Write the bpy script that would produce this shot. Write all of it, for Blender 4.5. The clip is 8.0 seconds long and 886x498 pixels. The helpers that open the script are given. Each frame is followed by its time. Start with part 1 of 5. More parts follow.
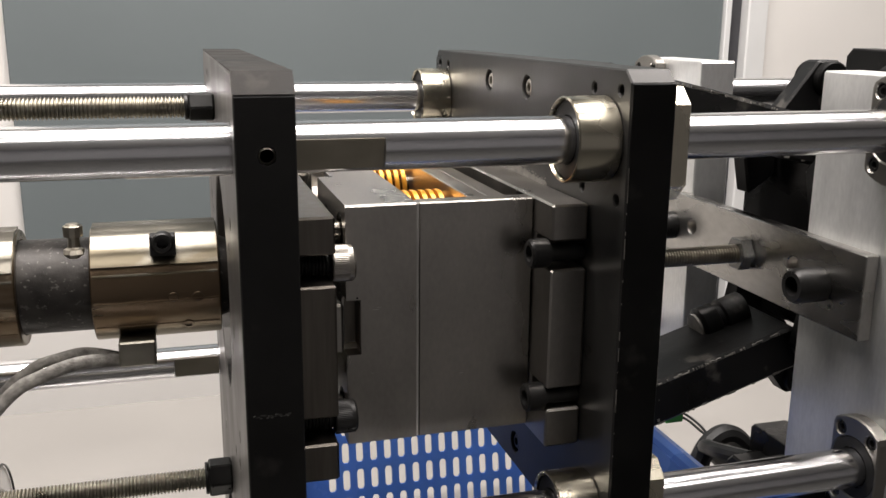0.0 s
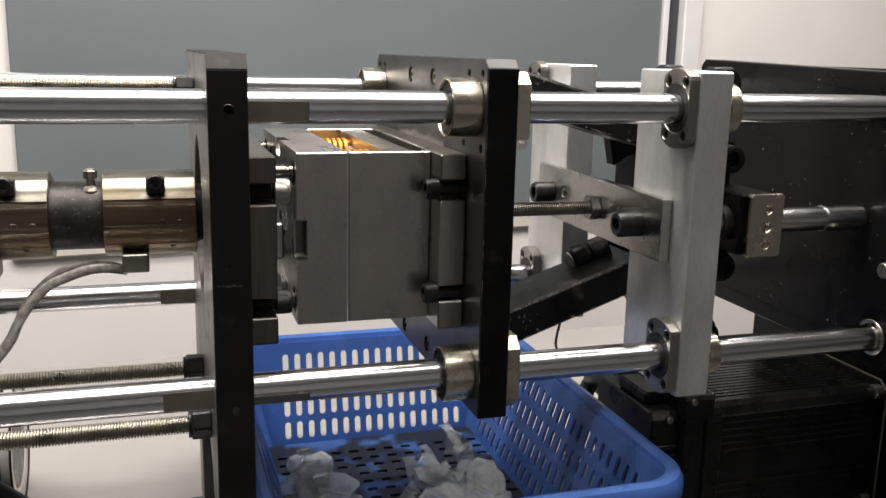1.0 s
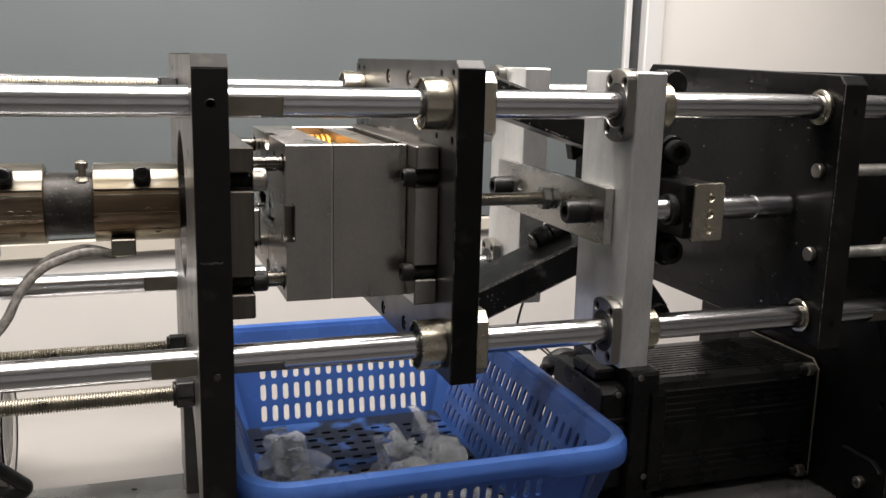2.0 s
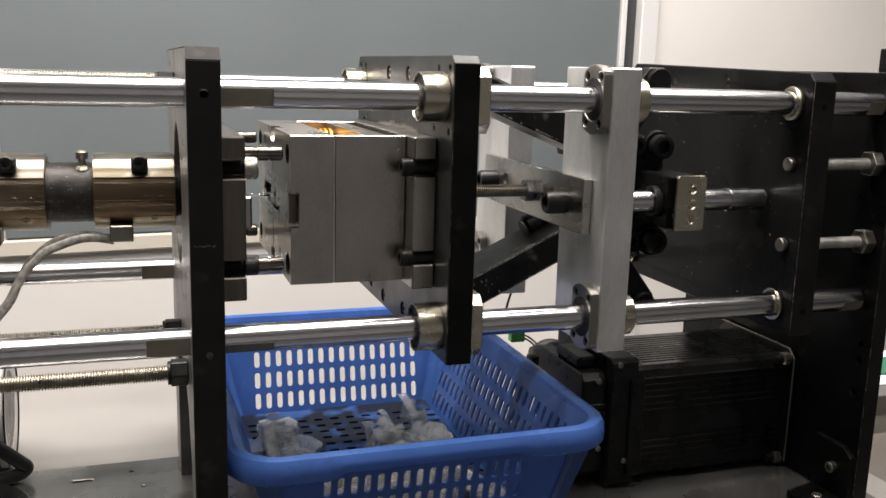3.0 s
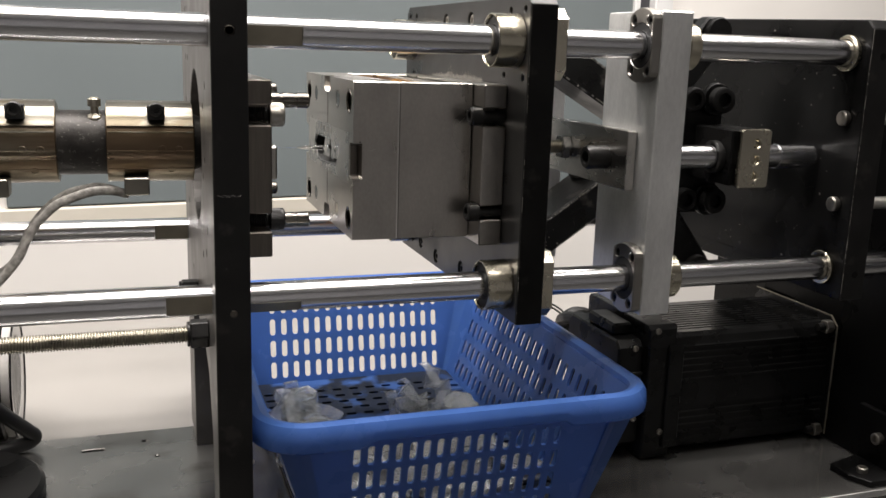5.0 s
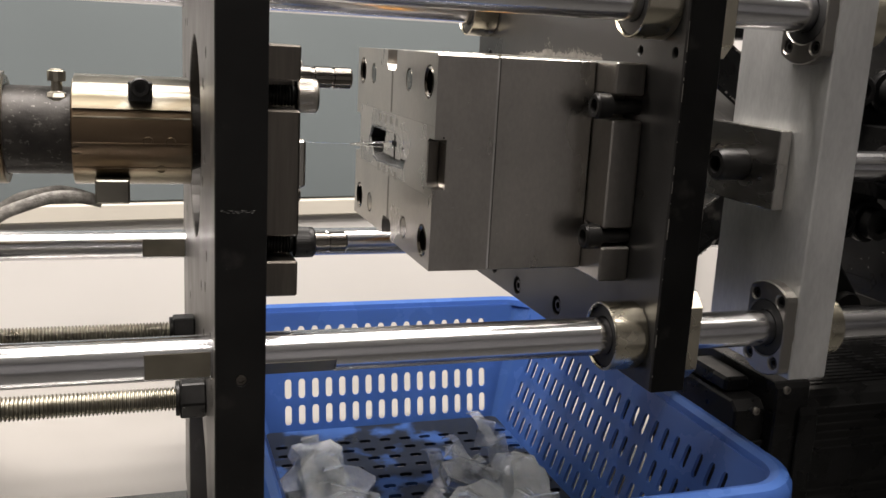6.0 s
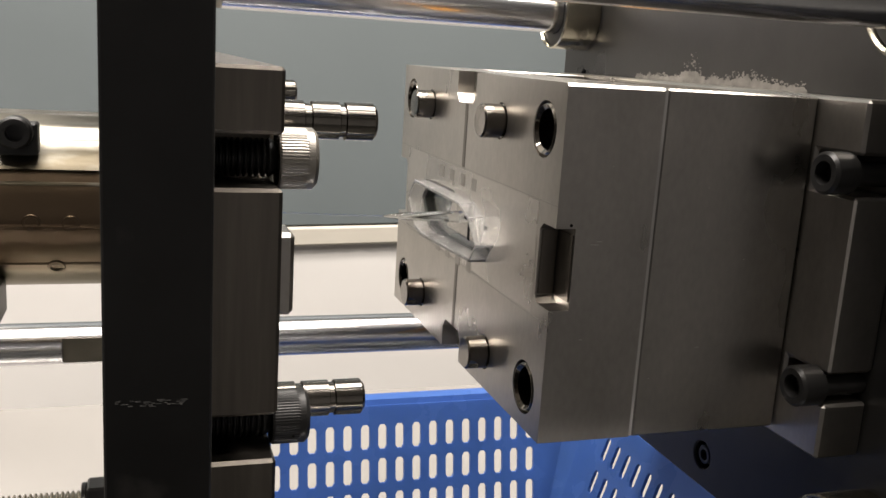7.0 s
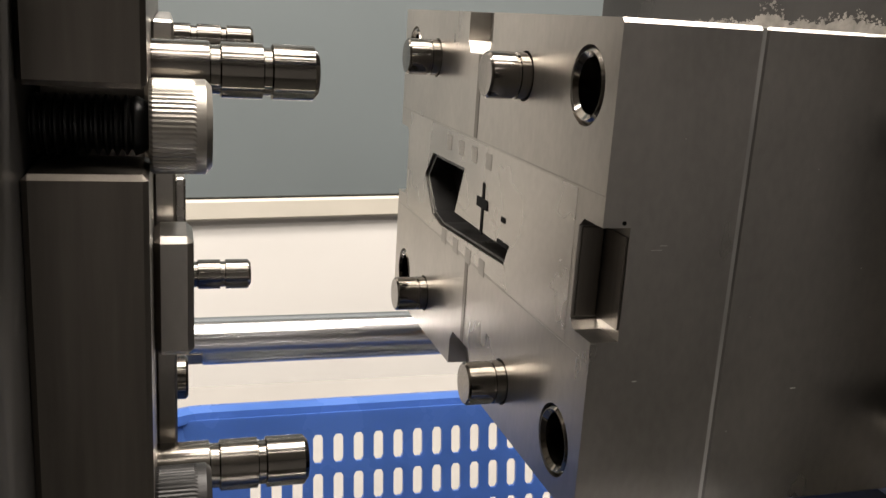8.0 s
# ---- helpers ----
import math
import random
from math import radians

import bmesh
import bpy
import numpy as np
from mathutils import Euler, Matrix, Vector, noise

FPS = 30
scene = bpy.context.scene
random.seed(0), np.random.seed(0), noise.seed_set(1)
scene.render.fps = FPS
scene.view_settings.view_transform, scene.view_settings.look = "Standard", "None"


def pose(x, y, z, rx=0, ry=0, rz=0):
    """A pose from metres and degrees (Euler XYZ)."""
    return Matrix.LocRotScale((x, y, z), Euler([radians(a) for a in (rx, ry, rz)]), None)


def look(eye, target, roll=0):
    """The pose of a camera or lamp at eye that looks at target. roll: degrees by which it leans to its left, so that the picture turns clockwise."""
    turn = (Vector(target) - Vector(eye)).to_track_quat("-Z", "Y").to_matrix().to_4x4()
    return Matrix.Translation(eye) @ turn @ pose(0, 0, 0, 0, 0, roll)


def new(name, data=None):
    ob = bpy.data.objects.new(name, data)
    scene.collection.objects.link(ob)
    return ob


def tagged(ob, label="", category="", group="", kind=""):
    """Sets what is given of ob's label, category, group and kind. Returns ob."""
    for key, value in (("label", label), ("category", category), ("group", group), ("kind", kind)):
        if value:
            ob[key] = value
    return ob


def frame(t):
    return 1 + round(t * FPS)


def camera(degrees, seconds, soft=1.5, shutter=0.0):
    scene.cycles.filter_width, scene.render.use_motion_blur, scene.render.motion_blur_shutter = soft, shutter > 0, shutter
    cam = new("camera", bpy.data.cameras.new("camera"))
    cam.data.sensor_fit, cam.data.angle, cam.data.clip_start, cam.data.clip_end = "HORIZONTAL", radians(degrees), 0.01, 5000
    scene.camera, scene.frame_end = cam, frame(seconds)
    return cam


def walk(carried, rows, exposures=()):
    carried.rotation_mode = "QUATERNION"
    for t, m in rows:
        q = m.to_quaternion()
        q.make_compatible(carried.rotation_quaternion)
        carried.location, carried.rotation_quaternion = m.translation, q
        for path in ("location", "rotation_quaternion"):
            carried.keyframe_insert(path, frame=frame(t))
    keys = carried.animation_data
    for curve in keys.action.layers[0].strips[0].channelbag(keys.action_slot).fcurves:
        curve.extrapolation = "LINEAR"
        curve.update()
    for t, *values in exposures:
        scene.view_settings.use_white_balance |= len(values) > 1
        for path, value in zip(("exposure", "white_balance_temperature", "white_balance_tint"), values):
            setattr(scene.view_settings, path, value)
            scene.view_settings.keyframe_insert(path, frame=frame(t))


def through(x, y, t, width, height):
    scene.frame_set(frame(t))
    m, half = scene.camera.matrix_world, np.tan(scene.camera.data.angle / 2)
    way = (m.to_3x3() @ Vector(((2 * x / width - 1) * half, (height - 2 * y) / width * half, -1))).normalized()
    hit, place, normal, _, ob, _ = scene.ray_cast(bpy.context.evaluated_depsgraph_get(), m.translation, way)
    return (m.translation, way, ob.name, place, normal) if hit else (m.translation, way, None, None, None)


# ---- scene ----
cam = camera(51.24, 8.0)
PATH = [
    (0.0, pose(-0.0307, -0.3322, 0.4063, 76.31, -0.51, -16.10)),
    (0.5, pose(-0.0135, -0.4360, 0.3997, 77.28, -1.07, -15.63)),
    (1.0, pose(-0.0385, -0.5190, 0.3944, 77.82, -1.30, -17.16)),
    (1.5, pose(-0.0499, -0.5581, 0.3909, 78.22, -1.22, -18.70)),
    (3.0, pose(-0.0457, -0.6163, 0.3810, 78.88, -1.60, -18.54)),
    (3.5, pose(-0.0522, -0.6267, 0.3751, 78.99, -1.68, -18.63)),
    (4.0, pose(-0.0589, -0.6258, 0.3713, 78.76, -1.62, -18.91)),
    (4.5, pose(-0.0597, -0.6180, 0.3663, 78.12, -1.58, -18.79)),
    (6.0, pose(-0.0404, -0.3910, 0.3332, 77.64, -2.97, -17.88)),
    (6.5, pose(-0.0171, -0.2865, 0.3369, 78.21, -3.35, -17.65)),
    (7.0, pose(-0.0027, -0.1916, 0.3358, 78.07, -3.55, -17.59)),
    (7.5, pose(0.0251, -0.1256, 0.3303, 77.37, -3.56, -16.45)),
    (8.0, pose(0.0322, -0.1160, 0.3276, 75.94, -3.46, -16.16)),
]
EXPOSURES = [(0.0, -0.14, 6600, 13), (3.0, 0.05, 6650, 13), (4.7, 0.1, 6600, 12), (6.0, 0.16, 6750, 13), (6.5, 0.1, 6900, 13), (7.2, 0.22, 6800, 12), (8.0, 0.3, 6950, 12)]
walk(cam, PATH, EXPOSURES)

# ---------------------------------------------------------------- light
world = bpy.data.worlds.new("room_light")
scene.world = world
world.use_nodes = True
world.node_tree.nodes["Background"].inputs[0].default_value = (0.9, 0.95, 1.0, 1)
world.node_tree.nodes["Background"].inputs[1].default_value = 0.02


def area_lamp(name, place, target, sx, sy, watts, colour):
    data = bpy.data.lights.new(name, "AREA")
    data.shape, data.size, data.size_y, data.energy, data.color = "RECTANGLE", sx, sy, watts, colour
    ob = new(name, data)
    ob.matrix_world = look(place, target)
    return ob


WARM = (1.0, 0.96, 0.92)
# first two lamps follow the bars' highlights; the last two are added fill
LAMPS = [(0.25, 0.02, 2.4, 0.14, 40), (0.25, 0.44, 2.4, 0.14, 46), (0.25, -0.60, 2.4, 0.14, 14), (-1.55, 0.75, 0.5, 0.14, 11)]
LAMP_Z = 1.84
for lx, ly, sx, sy, watts in LAMPS:
    area_lamp("ceiling_lamp_light", (lx, ly, LAMP_Z), (lx, ly, 0), sx, sy, watts, WARM)

# ---------------------------------------------------------------- materials


def material(name, colour, rough=0.5, metal=0.0, var=0.15, scale=40.0, stretch=(1, 1, 1), bump=0.0, bump_scale=400.0,
             spots=None, spot_scale=60.0, spot_at=0.62, rough_var=0.1, grain=0.0, **more):
    """Principled surface with two scales of noise in colour, roughness and relief, and optional spots of a second colour."""
    m = bpy.data.materials.new(name)
    m.use_nodes = True
    nt = m.node_tree
    b = nt.nodes["Principled BSDF"]
    link = nt.links.new
    tc = nt.nodes.new("ShaderNodeTexCoord")
    mp = nt.nodes.new("ShaderNodeMapping")
    mp.inputs["Scale"].default_value = stretch
    link(tc.outputs["Object"], mp.inputs["Vector"])
    n1 = nt.nodes.new("ShaderNodeTexNoise")
    n1.inputs["Scale"].default_value, n1.inputs["Detail"].default_value = scale, 4
    link(mp.outputs[0], n1.inputs["Vector"])
    n2 = nt.nodes.new("ShaderNodeTexNoise")
    n2.inputs["Scale"].default_value, n2.inputs["Detail"].default_value = bump_scale, 4
    link(mp.outputs[0], n2.inputs["Vector"])
    ramp = nt.nodes.new("ShaderNodeMapRange")
    ramp.inputs["From Min"].default_value, ramp.inputs["From Max"].default_value = 0.3, 0.7
    ramp.inputs["To Min"].default_value, ramp.inputs["To Max"].default_value = 1 - var, 1 + var
    link(n1.outputs[0], ramp.inputs["Value"])
    mul = nt.nodes.new("ShaderNodeVectorMath")
    mul.operation = "SCALE"
    mul.inputs[0].default_value = colour
    link(ramp.outputs[0], mul.inputs["Scale"])
    out = mul.outputs[0]
    if grain:
        gr = nt.nodes.new("ShaderNodeMapRange")
        gr.inputs["From Min"].default_value, gr.inputs["From Max"].default_value = 0.3, 0.7
        gr.inputs["To Min"].default_value, gr.inputs["To Max"].default_value = 1 - grain, 1 + grain
        link(n2.outputs[0], gr.inputs["Value"])
        fine = nt.nodes.new("ShaderNodeVectorMath")
        fine.operation = "SCALE"
        link(out, fine.inputs[0])
        link(gr.outputs[0], fine.inputs["Scale"])
        out = fine.outputs[0]
    if spots:
        n3 = nt.nodes.new("ShaderNodeTexNoise")
        n3.inputs["Scale"].default_value, n3.inputs["Detail"].default_value = spot_scale, 8
        link(mp.outputs[0], n3.inputs["Vector"])
        cut = nt.nodes.new("ShaderNodeMapRange")
        cut.inputs["From Min"].default_value, cut.inputs["From Max"].default_value = spot_at, spot_at + 0.08
        link(n3.outputs[0], cut.inputs["Value"])
        mix = nt.nodes.new("ShaderNodeMix")
        mix.data_type = "RGBA"
        link(cut.outputs[0], mix.inputs[0])
        link(out, mix.inputs[6])
        mix.inputs[7].default_value = (*spots, 1)
        out = mix.outputs[2]
    link(out, b.inputs["Base Color"])
    rr = nt.nodes.new("ShaderNodeMapRange")
    rr.inputs["From Min"].default_value, rr.inputs["From Max"].default_value = 0.3, 0.7
    rr.inputs["To Min"].default_value, rr.inputs["To Max"].default_value = max(rough - rough_var, 0.02), rough + rough_var
    link(n1.outputs[0], rr.inputs["Value"])
    link(rr.outputs[0], b.inputs["Roughness"])
    b.inputs["Metallic"].default_value = metal
    if bump:
        bp = nt.nodes.new("ShaderNodeBump")
        bp.inputs["Strength"].default_value, bp.inputs["Distance"].default_value = bump, 0.0005
        link(n2.outputs[0], bp.inputs["Height"])
        link(bp.outputs[0], b.inputs["Normal"])
    for key, value in more.items():
        b.inputs[key.replace("_", " ")].default_value = value
    return m


# platen steel comes in shaded and lit copies, one for each facing side
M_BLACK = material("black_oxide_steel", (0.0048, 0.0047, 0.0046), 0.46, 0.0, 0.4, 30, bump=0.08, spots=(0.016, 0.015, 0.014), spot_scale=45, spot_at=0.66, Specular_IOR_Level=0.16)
M_EDGEBLACK = material("edge_black_oxide", (0.0105, 0.0103, 0.0100), 0.44, 0.0, 0.35, 30, bump=0.08, spots=(0.024, 0.0225, 0.021), spot_scale=45, spot_at=0.64, Specular_IOR_Level=0.26)
M_DARKFACE = material("dim_plate_face", (0.030, 0.0292, 0.028), 0.36, 0.34, 0.35, 22, bump=0.05, spots=(0.045, 0.043, 0.04), spot_scale=30, spot_at=0.66, Specular_IOR_Level=0.4)
M_BRONZE = material("dark_bronze_edge", (0.021, 0.019, 0.017), 0.5, 0.0, 0.3, 30, bump=0.08, Specular_IOR_Level=0.2, spots=(0.05, 0.045, 0.04), spot_scale=60, spot_at=0.62)
M_BRIGHT = material("bright_steel", (0.66, 0.65, 0.62), 0.4, 0.8, 0.3, 60, (1, 1, 0.3))
M_LITFACE = material("lit_plate_face", (0.105, 0.1, 0.095), 0.42, 0.6, 0.3, 22, bump=0.05, spots=(0.24, 0.23, 0.22), spot_scale=30, spot_at=0.64)
M_CHROME = material("hard_chromed_bar", (0.70, 0.70, 0.72), 0.18, 1.0, 0.05, 30, (0.05, 1, 1), 0.03, 900, rough_var=0.04)
M_FLAT = material("milled_flat_steel", (0.33, 0.30, 0.24), 0.5, 0.6, 0.15, 60)
M_MOULD = material("ground_mould_steel", (0.40, 0.38, 0.35), 0.3, 1.0, 0.13, 34, (1, 1, 0.55), 0.05, 520, rough_var=0.04, grain=0.05)
M_CLAMP = material("dark_streaked_plate_steel", (0.155, 0.140, 0.122), 0.36, 1.0, 0.18, 60, (3, 3, 0.2), 0.05, 260, rough_var=0.06, grain=0.07)
# pin steel darkened to hold the dim surroundings it reflects
M_PIN = material("darkened_pin_steel", (0.185, 0.170, 0.150), 0.15, 1.0, 0.15, 70, bump=0.03)
M_MFACE = material("matt_vent_steel", (0.33, 0.315, 0.29), 0.36, 1.0, 0.08, 18, (1, 5, 1), 0.05, 700, rough_var=0.06)
M_INSERT = material("cavity_insert_steel", (0.445, 0.425, 0.395), 0.27, 1.0, 0.10, 34, bump=0.03, rough_var=0.04, grain=0.04)
M_ALU = material("brushed_aluminium", (0.76, 0.765, 0.755), 0.44, 0.80, 0.10, 45, (1, 1, 0.35), 0.10, 500, rough_var=0.06, grain=0.05)
M_BRUSHED = material("brushed_crossbar_steel", (0.50, 0.485, 0.46), 0.3, 1.0, 0.26, 30, (2, 0.5, 1), 0.12, 300, rough_var=0.08, grain=0.06)
M_NICKEL = material("nickel_plated_steel", (0.56, 0.52, 0.42), 0.24, 1.0, 0.12, 40, bump=0.03)
M_DARKRING = material("rubber_seal_black", (0.012, 0.012, 0.012), 0.6)
M_STEEL = material("turned_steel", (0.5, 0.49, 0.47), 0.22, 1.0, 0.1, 60, bump=0.03)
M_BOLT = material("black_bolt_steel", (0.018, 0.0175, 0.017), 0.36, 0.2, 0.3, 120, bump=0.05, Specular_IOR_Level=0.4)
M_ZINC = material("zinc_plated_bolt", (0.38, 0.357, 0.32), 0.38, 1.0, 0.18, 150)
M_ROD = material("threaded_rod_steel", (0.36, 0.335, 0.28), 0.36, 1.0, 0.2, 90)
# brown streaks along x hold tarnish and the band's dark reflections
M_BRASS = material("tarnished_reflecting_band", (0.29, 0.255, 0.19), 0.34, 1.0, 0.4, 60, (0.10, 1, 1), 0.25, 70, spots=(0.15, 0.108, 0.07), spot_scale=26, spot_at=0.46, rough_var=0.1)
M_BRASSTOP = material("shiny_heater_band", (0.22, 0.207, 0.175), 0.36, 1.0, 0.35, 40, (0.4, 1, 1), 0.6, 110, spots=(0.15, 0.13, 0.093), spot_scale=50, spot_at=0.52)
M_BARREL = material("scaled_barrel_steel", (0.032, 0.029, 0.026), 0.46, 0.4, 0.4, 90, bump=0.5, bump_scale=260, spots=(0.12, 0.113, 0.105), spot_scale=420, spot_at=0.60)
M_BLUE = material("blue_polypropylene", (0.062, 0.145, 0.40), 0.25, 0, 0.12, 25, bump=0.08, bump_scale=120, Coat_Weight=0.15)
# thin moulded walls let some light through
shine = M_BLUE.node_tree.nodes.new("ShaderNodeBsdfTranslucent")
shine.inputs["Color"].default_value = (0.24, 0.42, 0.86, 1)
blend = M_BLUE.node_tree.nodes.new("ShaderNodeMixShader")
blend.inputs[0].default_value = 0.35
M_BLUE.node_tree.links.new(M_BLUE.node_tree.nodes["Principled BSDF"].outputs[0], blend.inputs[1])
M_BLUE.node_tree.links.new(shine.outputs[0], blend.inputs[2])
M_BLUE.node_tree.links.new(blend.outputs[0], M_BLUE.node_tree.nodes["Material Output"].inputs["Surface"])
# darker copy of the basket blue; base and spots hold the floor's shade
M_BLUEDIM = material("shaded_blue_polypropylene", (0.030, 0.07, 0.20), 0.35, 0, 0.2, 25, bump=0.08, bump_scale=120, spots=(0.013, 0.016, 0.023), spot_scale=22, spot_at=0.40, Specular_IOR_Level=0.15)
M_CLEAR = material("clear_polystyrene", (0.94, 0.97, 0.97), 0.05, 0, 0.02, 40, rough_var=0.02, Transmission_Weight=1.0, IOR=1.5)
M_SCRAP = material("cloudy_clear_plastic", (0.90, 0.92, 0.93), 0.15, 0, 0.05, 60, Transmission_Weight=0.86, IOR=1.22)
M_FROST = material("frosted_clear_plastic", (0.95, 0.95, 0.94), 0.18, 0, 0.06, 45, Transmission_Weight=0.88, IOR=1.3)
M_TAPE = material("clear_shiny_tape", (0.96, 0.97, 0.98), 0.1, 0, 0.03, 60, Transmission_Weight=1.0, IOR=1.35)
M_WALL = material("white_wall_paint", (0.80, 0.775, 0.74), 0.75, 0, 0.035, 3, bump=0.05, bump_scale=120)
M_DOOR = material("warm_white_door_paint", (0.86, 0.83, 0.79), 0.6, 0, 0.03, 3, bump=0.04, bump_scale=150)
M_PANEL = material("grey_blue_panel", (0.150, 0.174, 0.179), 0.55, 0, 0.035, 2.5, bump=0.03, bump_scale=300)
M_SILL = material("cream_sill_paint", (0.62, 0.58, 0.5), 0.5, 0, 0.04, 8)
M_FRAME = material("white_aluminium_trim", (0.78, 0.78, 0.77), 0.4, 0, 0.03, 8)
M_GAP = material("dark_door_gap", (0.05, 0.05, 0.055), 0.6)
M_BASE = material("oiled_steel_base", (0.235, 0.232, 0.222), 0.24, 0.8, 0.2, 9, bump=0.05, bump_scale=200, spots=(0.17, 0.163, 0.152), spot_scale=14, spot_at=0.58)
M_MOTOR = material("black_anodised_motor", (0.007, 0.007, 0.007), 0.3, 0.0, 0.25, 40, bump=0.04, Specular_IOR_Level=0.3)
M_PAINTBLACK = material("black_painted_steel", (0.0062, 0.0062, 0.0062), 0.30, 0.0, 0.5, 14, bump=0.10, Specular_IOR_Level=0.11, spots=(0.015, 0.015, 0.014), spot_scale=60, spot_at=0.68)
M_LINK = material("chipped_black_paint", (0.006, 0.006, 0.006), 0.36, 0.0, 0.4, 30, bump=0.2, bump_scale=150, Specular_IOR_Level=0.25, spots=(0.06, 0.056, 0.05), spot_scale=60, spot_at=0.61)
M_SPRING = material("gold_die_spring", (0.75, 0.33, 0.035), 0.3, 0.4, 0.15, 90)
M_CABLE = material("grey_braided_sleeve", (0.30, 0.285, 0.26), 0.55, 0, 0.45, 220, bump=0.6, bump_scale=900)
M_RUBBER = material("black_cable_rubber", (0.012, 0.012, 0.012), 0.5, 0, 0.2, 60)
M_GREEN = material("green_plug_plastic", (0.07, 0.36, 0.09), 0.4)
M_GREENMAT = material("green_mat_vinyl", (0.02, 0.13, 0.07), 0.5, 0, 0.12, 20)
M_RESIDUE = material("dried_adhesive_residue", (0.20, 0.19, 0.172), 0.8, 0, 0.4, 160, bump=0.5, bump_scale=300)
# black stands in for the shade inside slots and holes
M_HOLE = material("bore_shade", (0.006, 0.006, 0.006), 0.7, Specular_IOR_Level=0.1)
# unseen room surfaces, toned to darken what the metal reflects
M_DIMWALL = material("soft_reflection_grey", (0.36, 0.36, 0.37), 0.75, 0, 0.04, 3)
M_SIDE = material("dim_reflection_grey", (0.14, 0.14, 0.145), 0.75, 0, 0.04, 3)
M_DARKWALL = material("dark_reflection_grey", (0.05, 0.052, 0.056), 0.7, 0, 0.1, 5)
M_BENCH = material("cream_bench_laminate", (0.25, 0.238, 0.222), 0.6, 0, 0.05, 6)
M_FILL = material("grey_brown_fill", (0.10, 0.088, 0.076), 0.5, 0, 0.15, 15)
M_CEIL = material("white_ceiling", (0.8, 0.8, 0.78), 0.8)
M_FLOOR = material("dim_floor_grey", (0.08, 0.079, 0.075), 0.5, 0, 0.1, 4)
M_TABLE = material("dark_bench_laminate", (0.06, 0.058, 0.055), 0.5, 0, 0.15, 12)
M_WHITEP = material("white_plastic_ring", (0.6, 0.58, 0.55), 0.35)
M_LAMP = bpy.data.materials.new("lamp_diffuser")
M_LAMP.use_nodes = True
M_LAMP.node_tree.nodes["Principled BSDF"].inputs["Emission Color"].default_value = (1, 0.95, 0.88, 1)
M_LAMP.node_tree.nodes["Principled BSDF"].inputs["Emission Strength"].default_value = 4

# ---------------------------------------------------------------- building helpers
U = 0.36           # height of the upper tie bars' axis over the base plate
ORIGIN = {}


def thing(name, origin, label, category, group="", kind=""):
    ob = tagged(new(name), label, category, group, kind)
    ob.empty_display_size = 0.02
    ob.location = origin
    ORIGIN[ob] = Vector(origin)
    return ob


def part(name, bm, mat, parent=None, label="", bevel=0.0, smooth=False, seg=1):
    """One mesh from a bmesh in the plan's metres, under a thing or part, or on its own."""
    shift = ORIGIN.get(parent, Vector())
    bmesh.ops.translate(bm, verts=bm.verts, vec=-shift)
    bmesh.ops.recalc_face_normals(bm, faces=bm.faces)
    me = bpy.data.meshes.new(name)
    bm.to_mesh(me)
    bm.free()
    me.materials.append(mat)
    ob = new(name, me)
    if parent:
        ob.parent = parent
        ORIGIN[ob] = shift
    if label:
        ob["label"] = label
    if smooth:
        me.shade_smooth()
        me.set_sharp_from_angle(angle=radians(35))
    if bevel:
        mod = ob.modifiers.new("edge", "BEVEL")
        mod.width, mod.segments, mod.limit_method, mod.angle_limit = bevel, seg, "ANGLE", radians(50)
    return ob


def solid(name, bm, mat, label, category, kind="", bevel=0.0, smooth=False, group=""):
    return tagged(part(name, bm, mat, None, "", bevel, smooth), label, category, group, kind)


def B():
    return bmesh.new()


def box(bm, x0, x1, y0, y1, z0, z1):
    v = [bm.verts.new((x, y, z)) for x in (x0, x1) for y in (y0, y1) for z in (z0, z1)]
    for f in ((0, 1, 3, 2), (4, 6, 7, 5), (0, 4, 5, 1), (2, 3, 7, 6), (0, 2, 6, 4), (1, 5, 7, 3)):
        bm.faces.new([v[i] for i in f])
    return bm


def frame_of(axis):
    a = Vector(axis).normalized()
    u = a.orthogonal().normalized() if abs(a.x) < 0.999 else Vector((0, 1, 0))
    return a, u, a.cross(u)


def lathe(bm, start, axis, profile, seg=32):
    """A turned solid: profile of (along, radius) from start along axis; radius 0 closes it."""
    a, u, w = frame_of(axis)
    start = Vector(start)
    rings = []
    for s, r in profile:
        c = start + a * s
        if r <= 0:
            rings.append([bm.verts.new(c)])
        else:
            rings.append([bm.verts.new(c + r * (math.cos(k * math.tau / seg) * u + math.sin(k * math.tau / seg) * w)) for k in range(seg)])
    for p, q in zip(rings, rings[1:]):
        for k in range(seg):
            n = (k + 1) % seg
            if len(p) == 1 and len(q) == 1:
                continue
            if len(p) == 1:
                bm.faces.new((p[0], q[n], q[k]))
            elif len(q) == 1:
                bm.faces.new((p[k], p[n], q[0]))
            else:
                bm.faces.new((p[k], p[n], q[n], q[k]))
    return bm


def cyl(bm, p0, p1, r, seg=32, ch=0.0):
    d = Vector(p1) - Vector(p0)
    n = d.length
    prof = [(0, 0), (0, r - ch), (ch, r), (n - ch, r), (n, r - ch), (n, 0)] if ch else [(0, 0), (0, r), (n, r), (n, 0)]
    return lathe(bm, p0, d, prof, seg)


def tube(bm, p0, p1, r, ri, seg=40, ch=0.0006):
    d = Vector(p1) - Vector(p0)
    n = d.length
    return lathe(bm, p0, d, [(0.001, ri), (0, ri + ch), (0, r - ch), (ch, r), (n - ch, r), (n, r - ch), (n, ri), (0.001, ri)], seg)


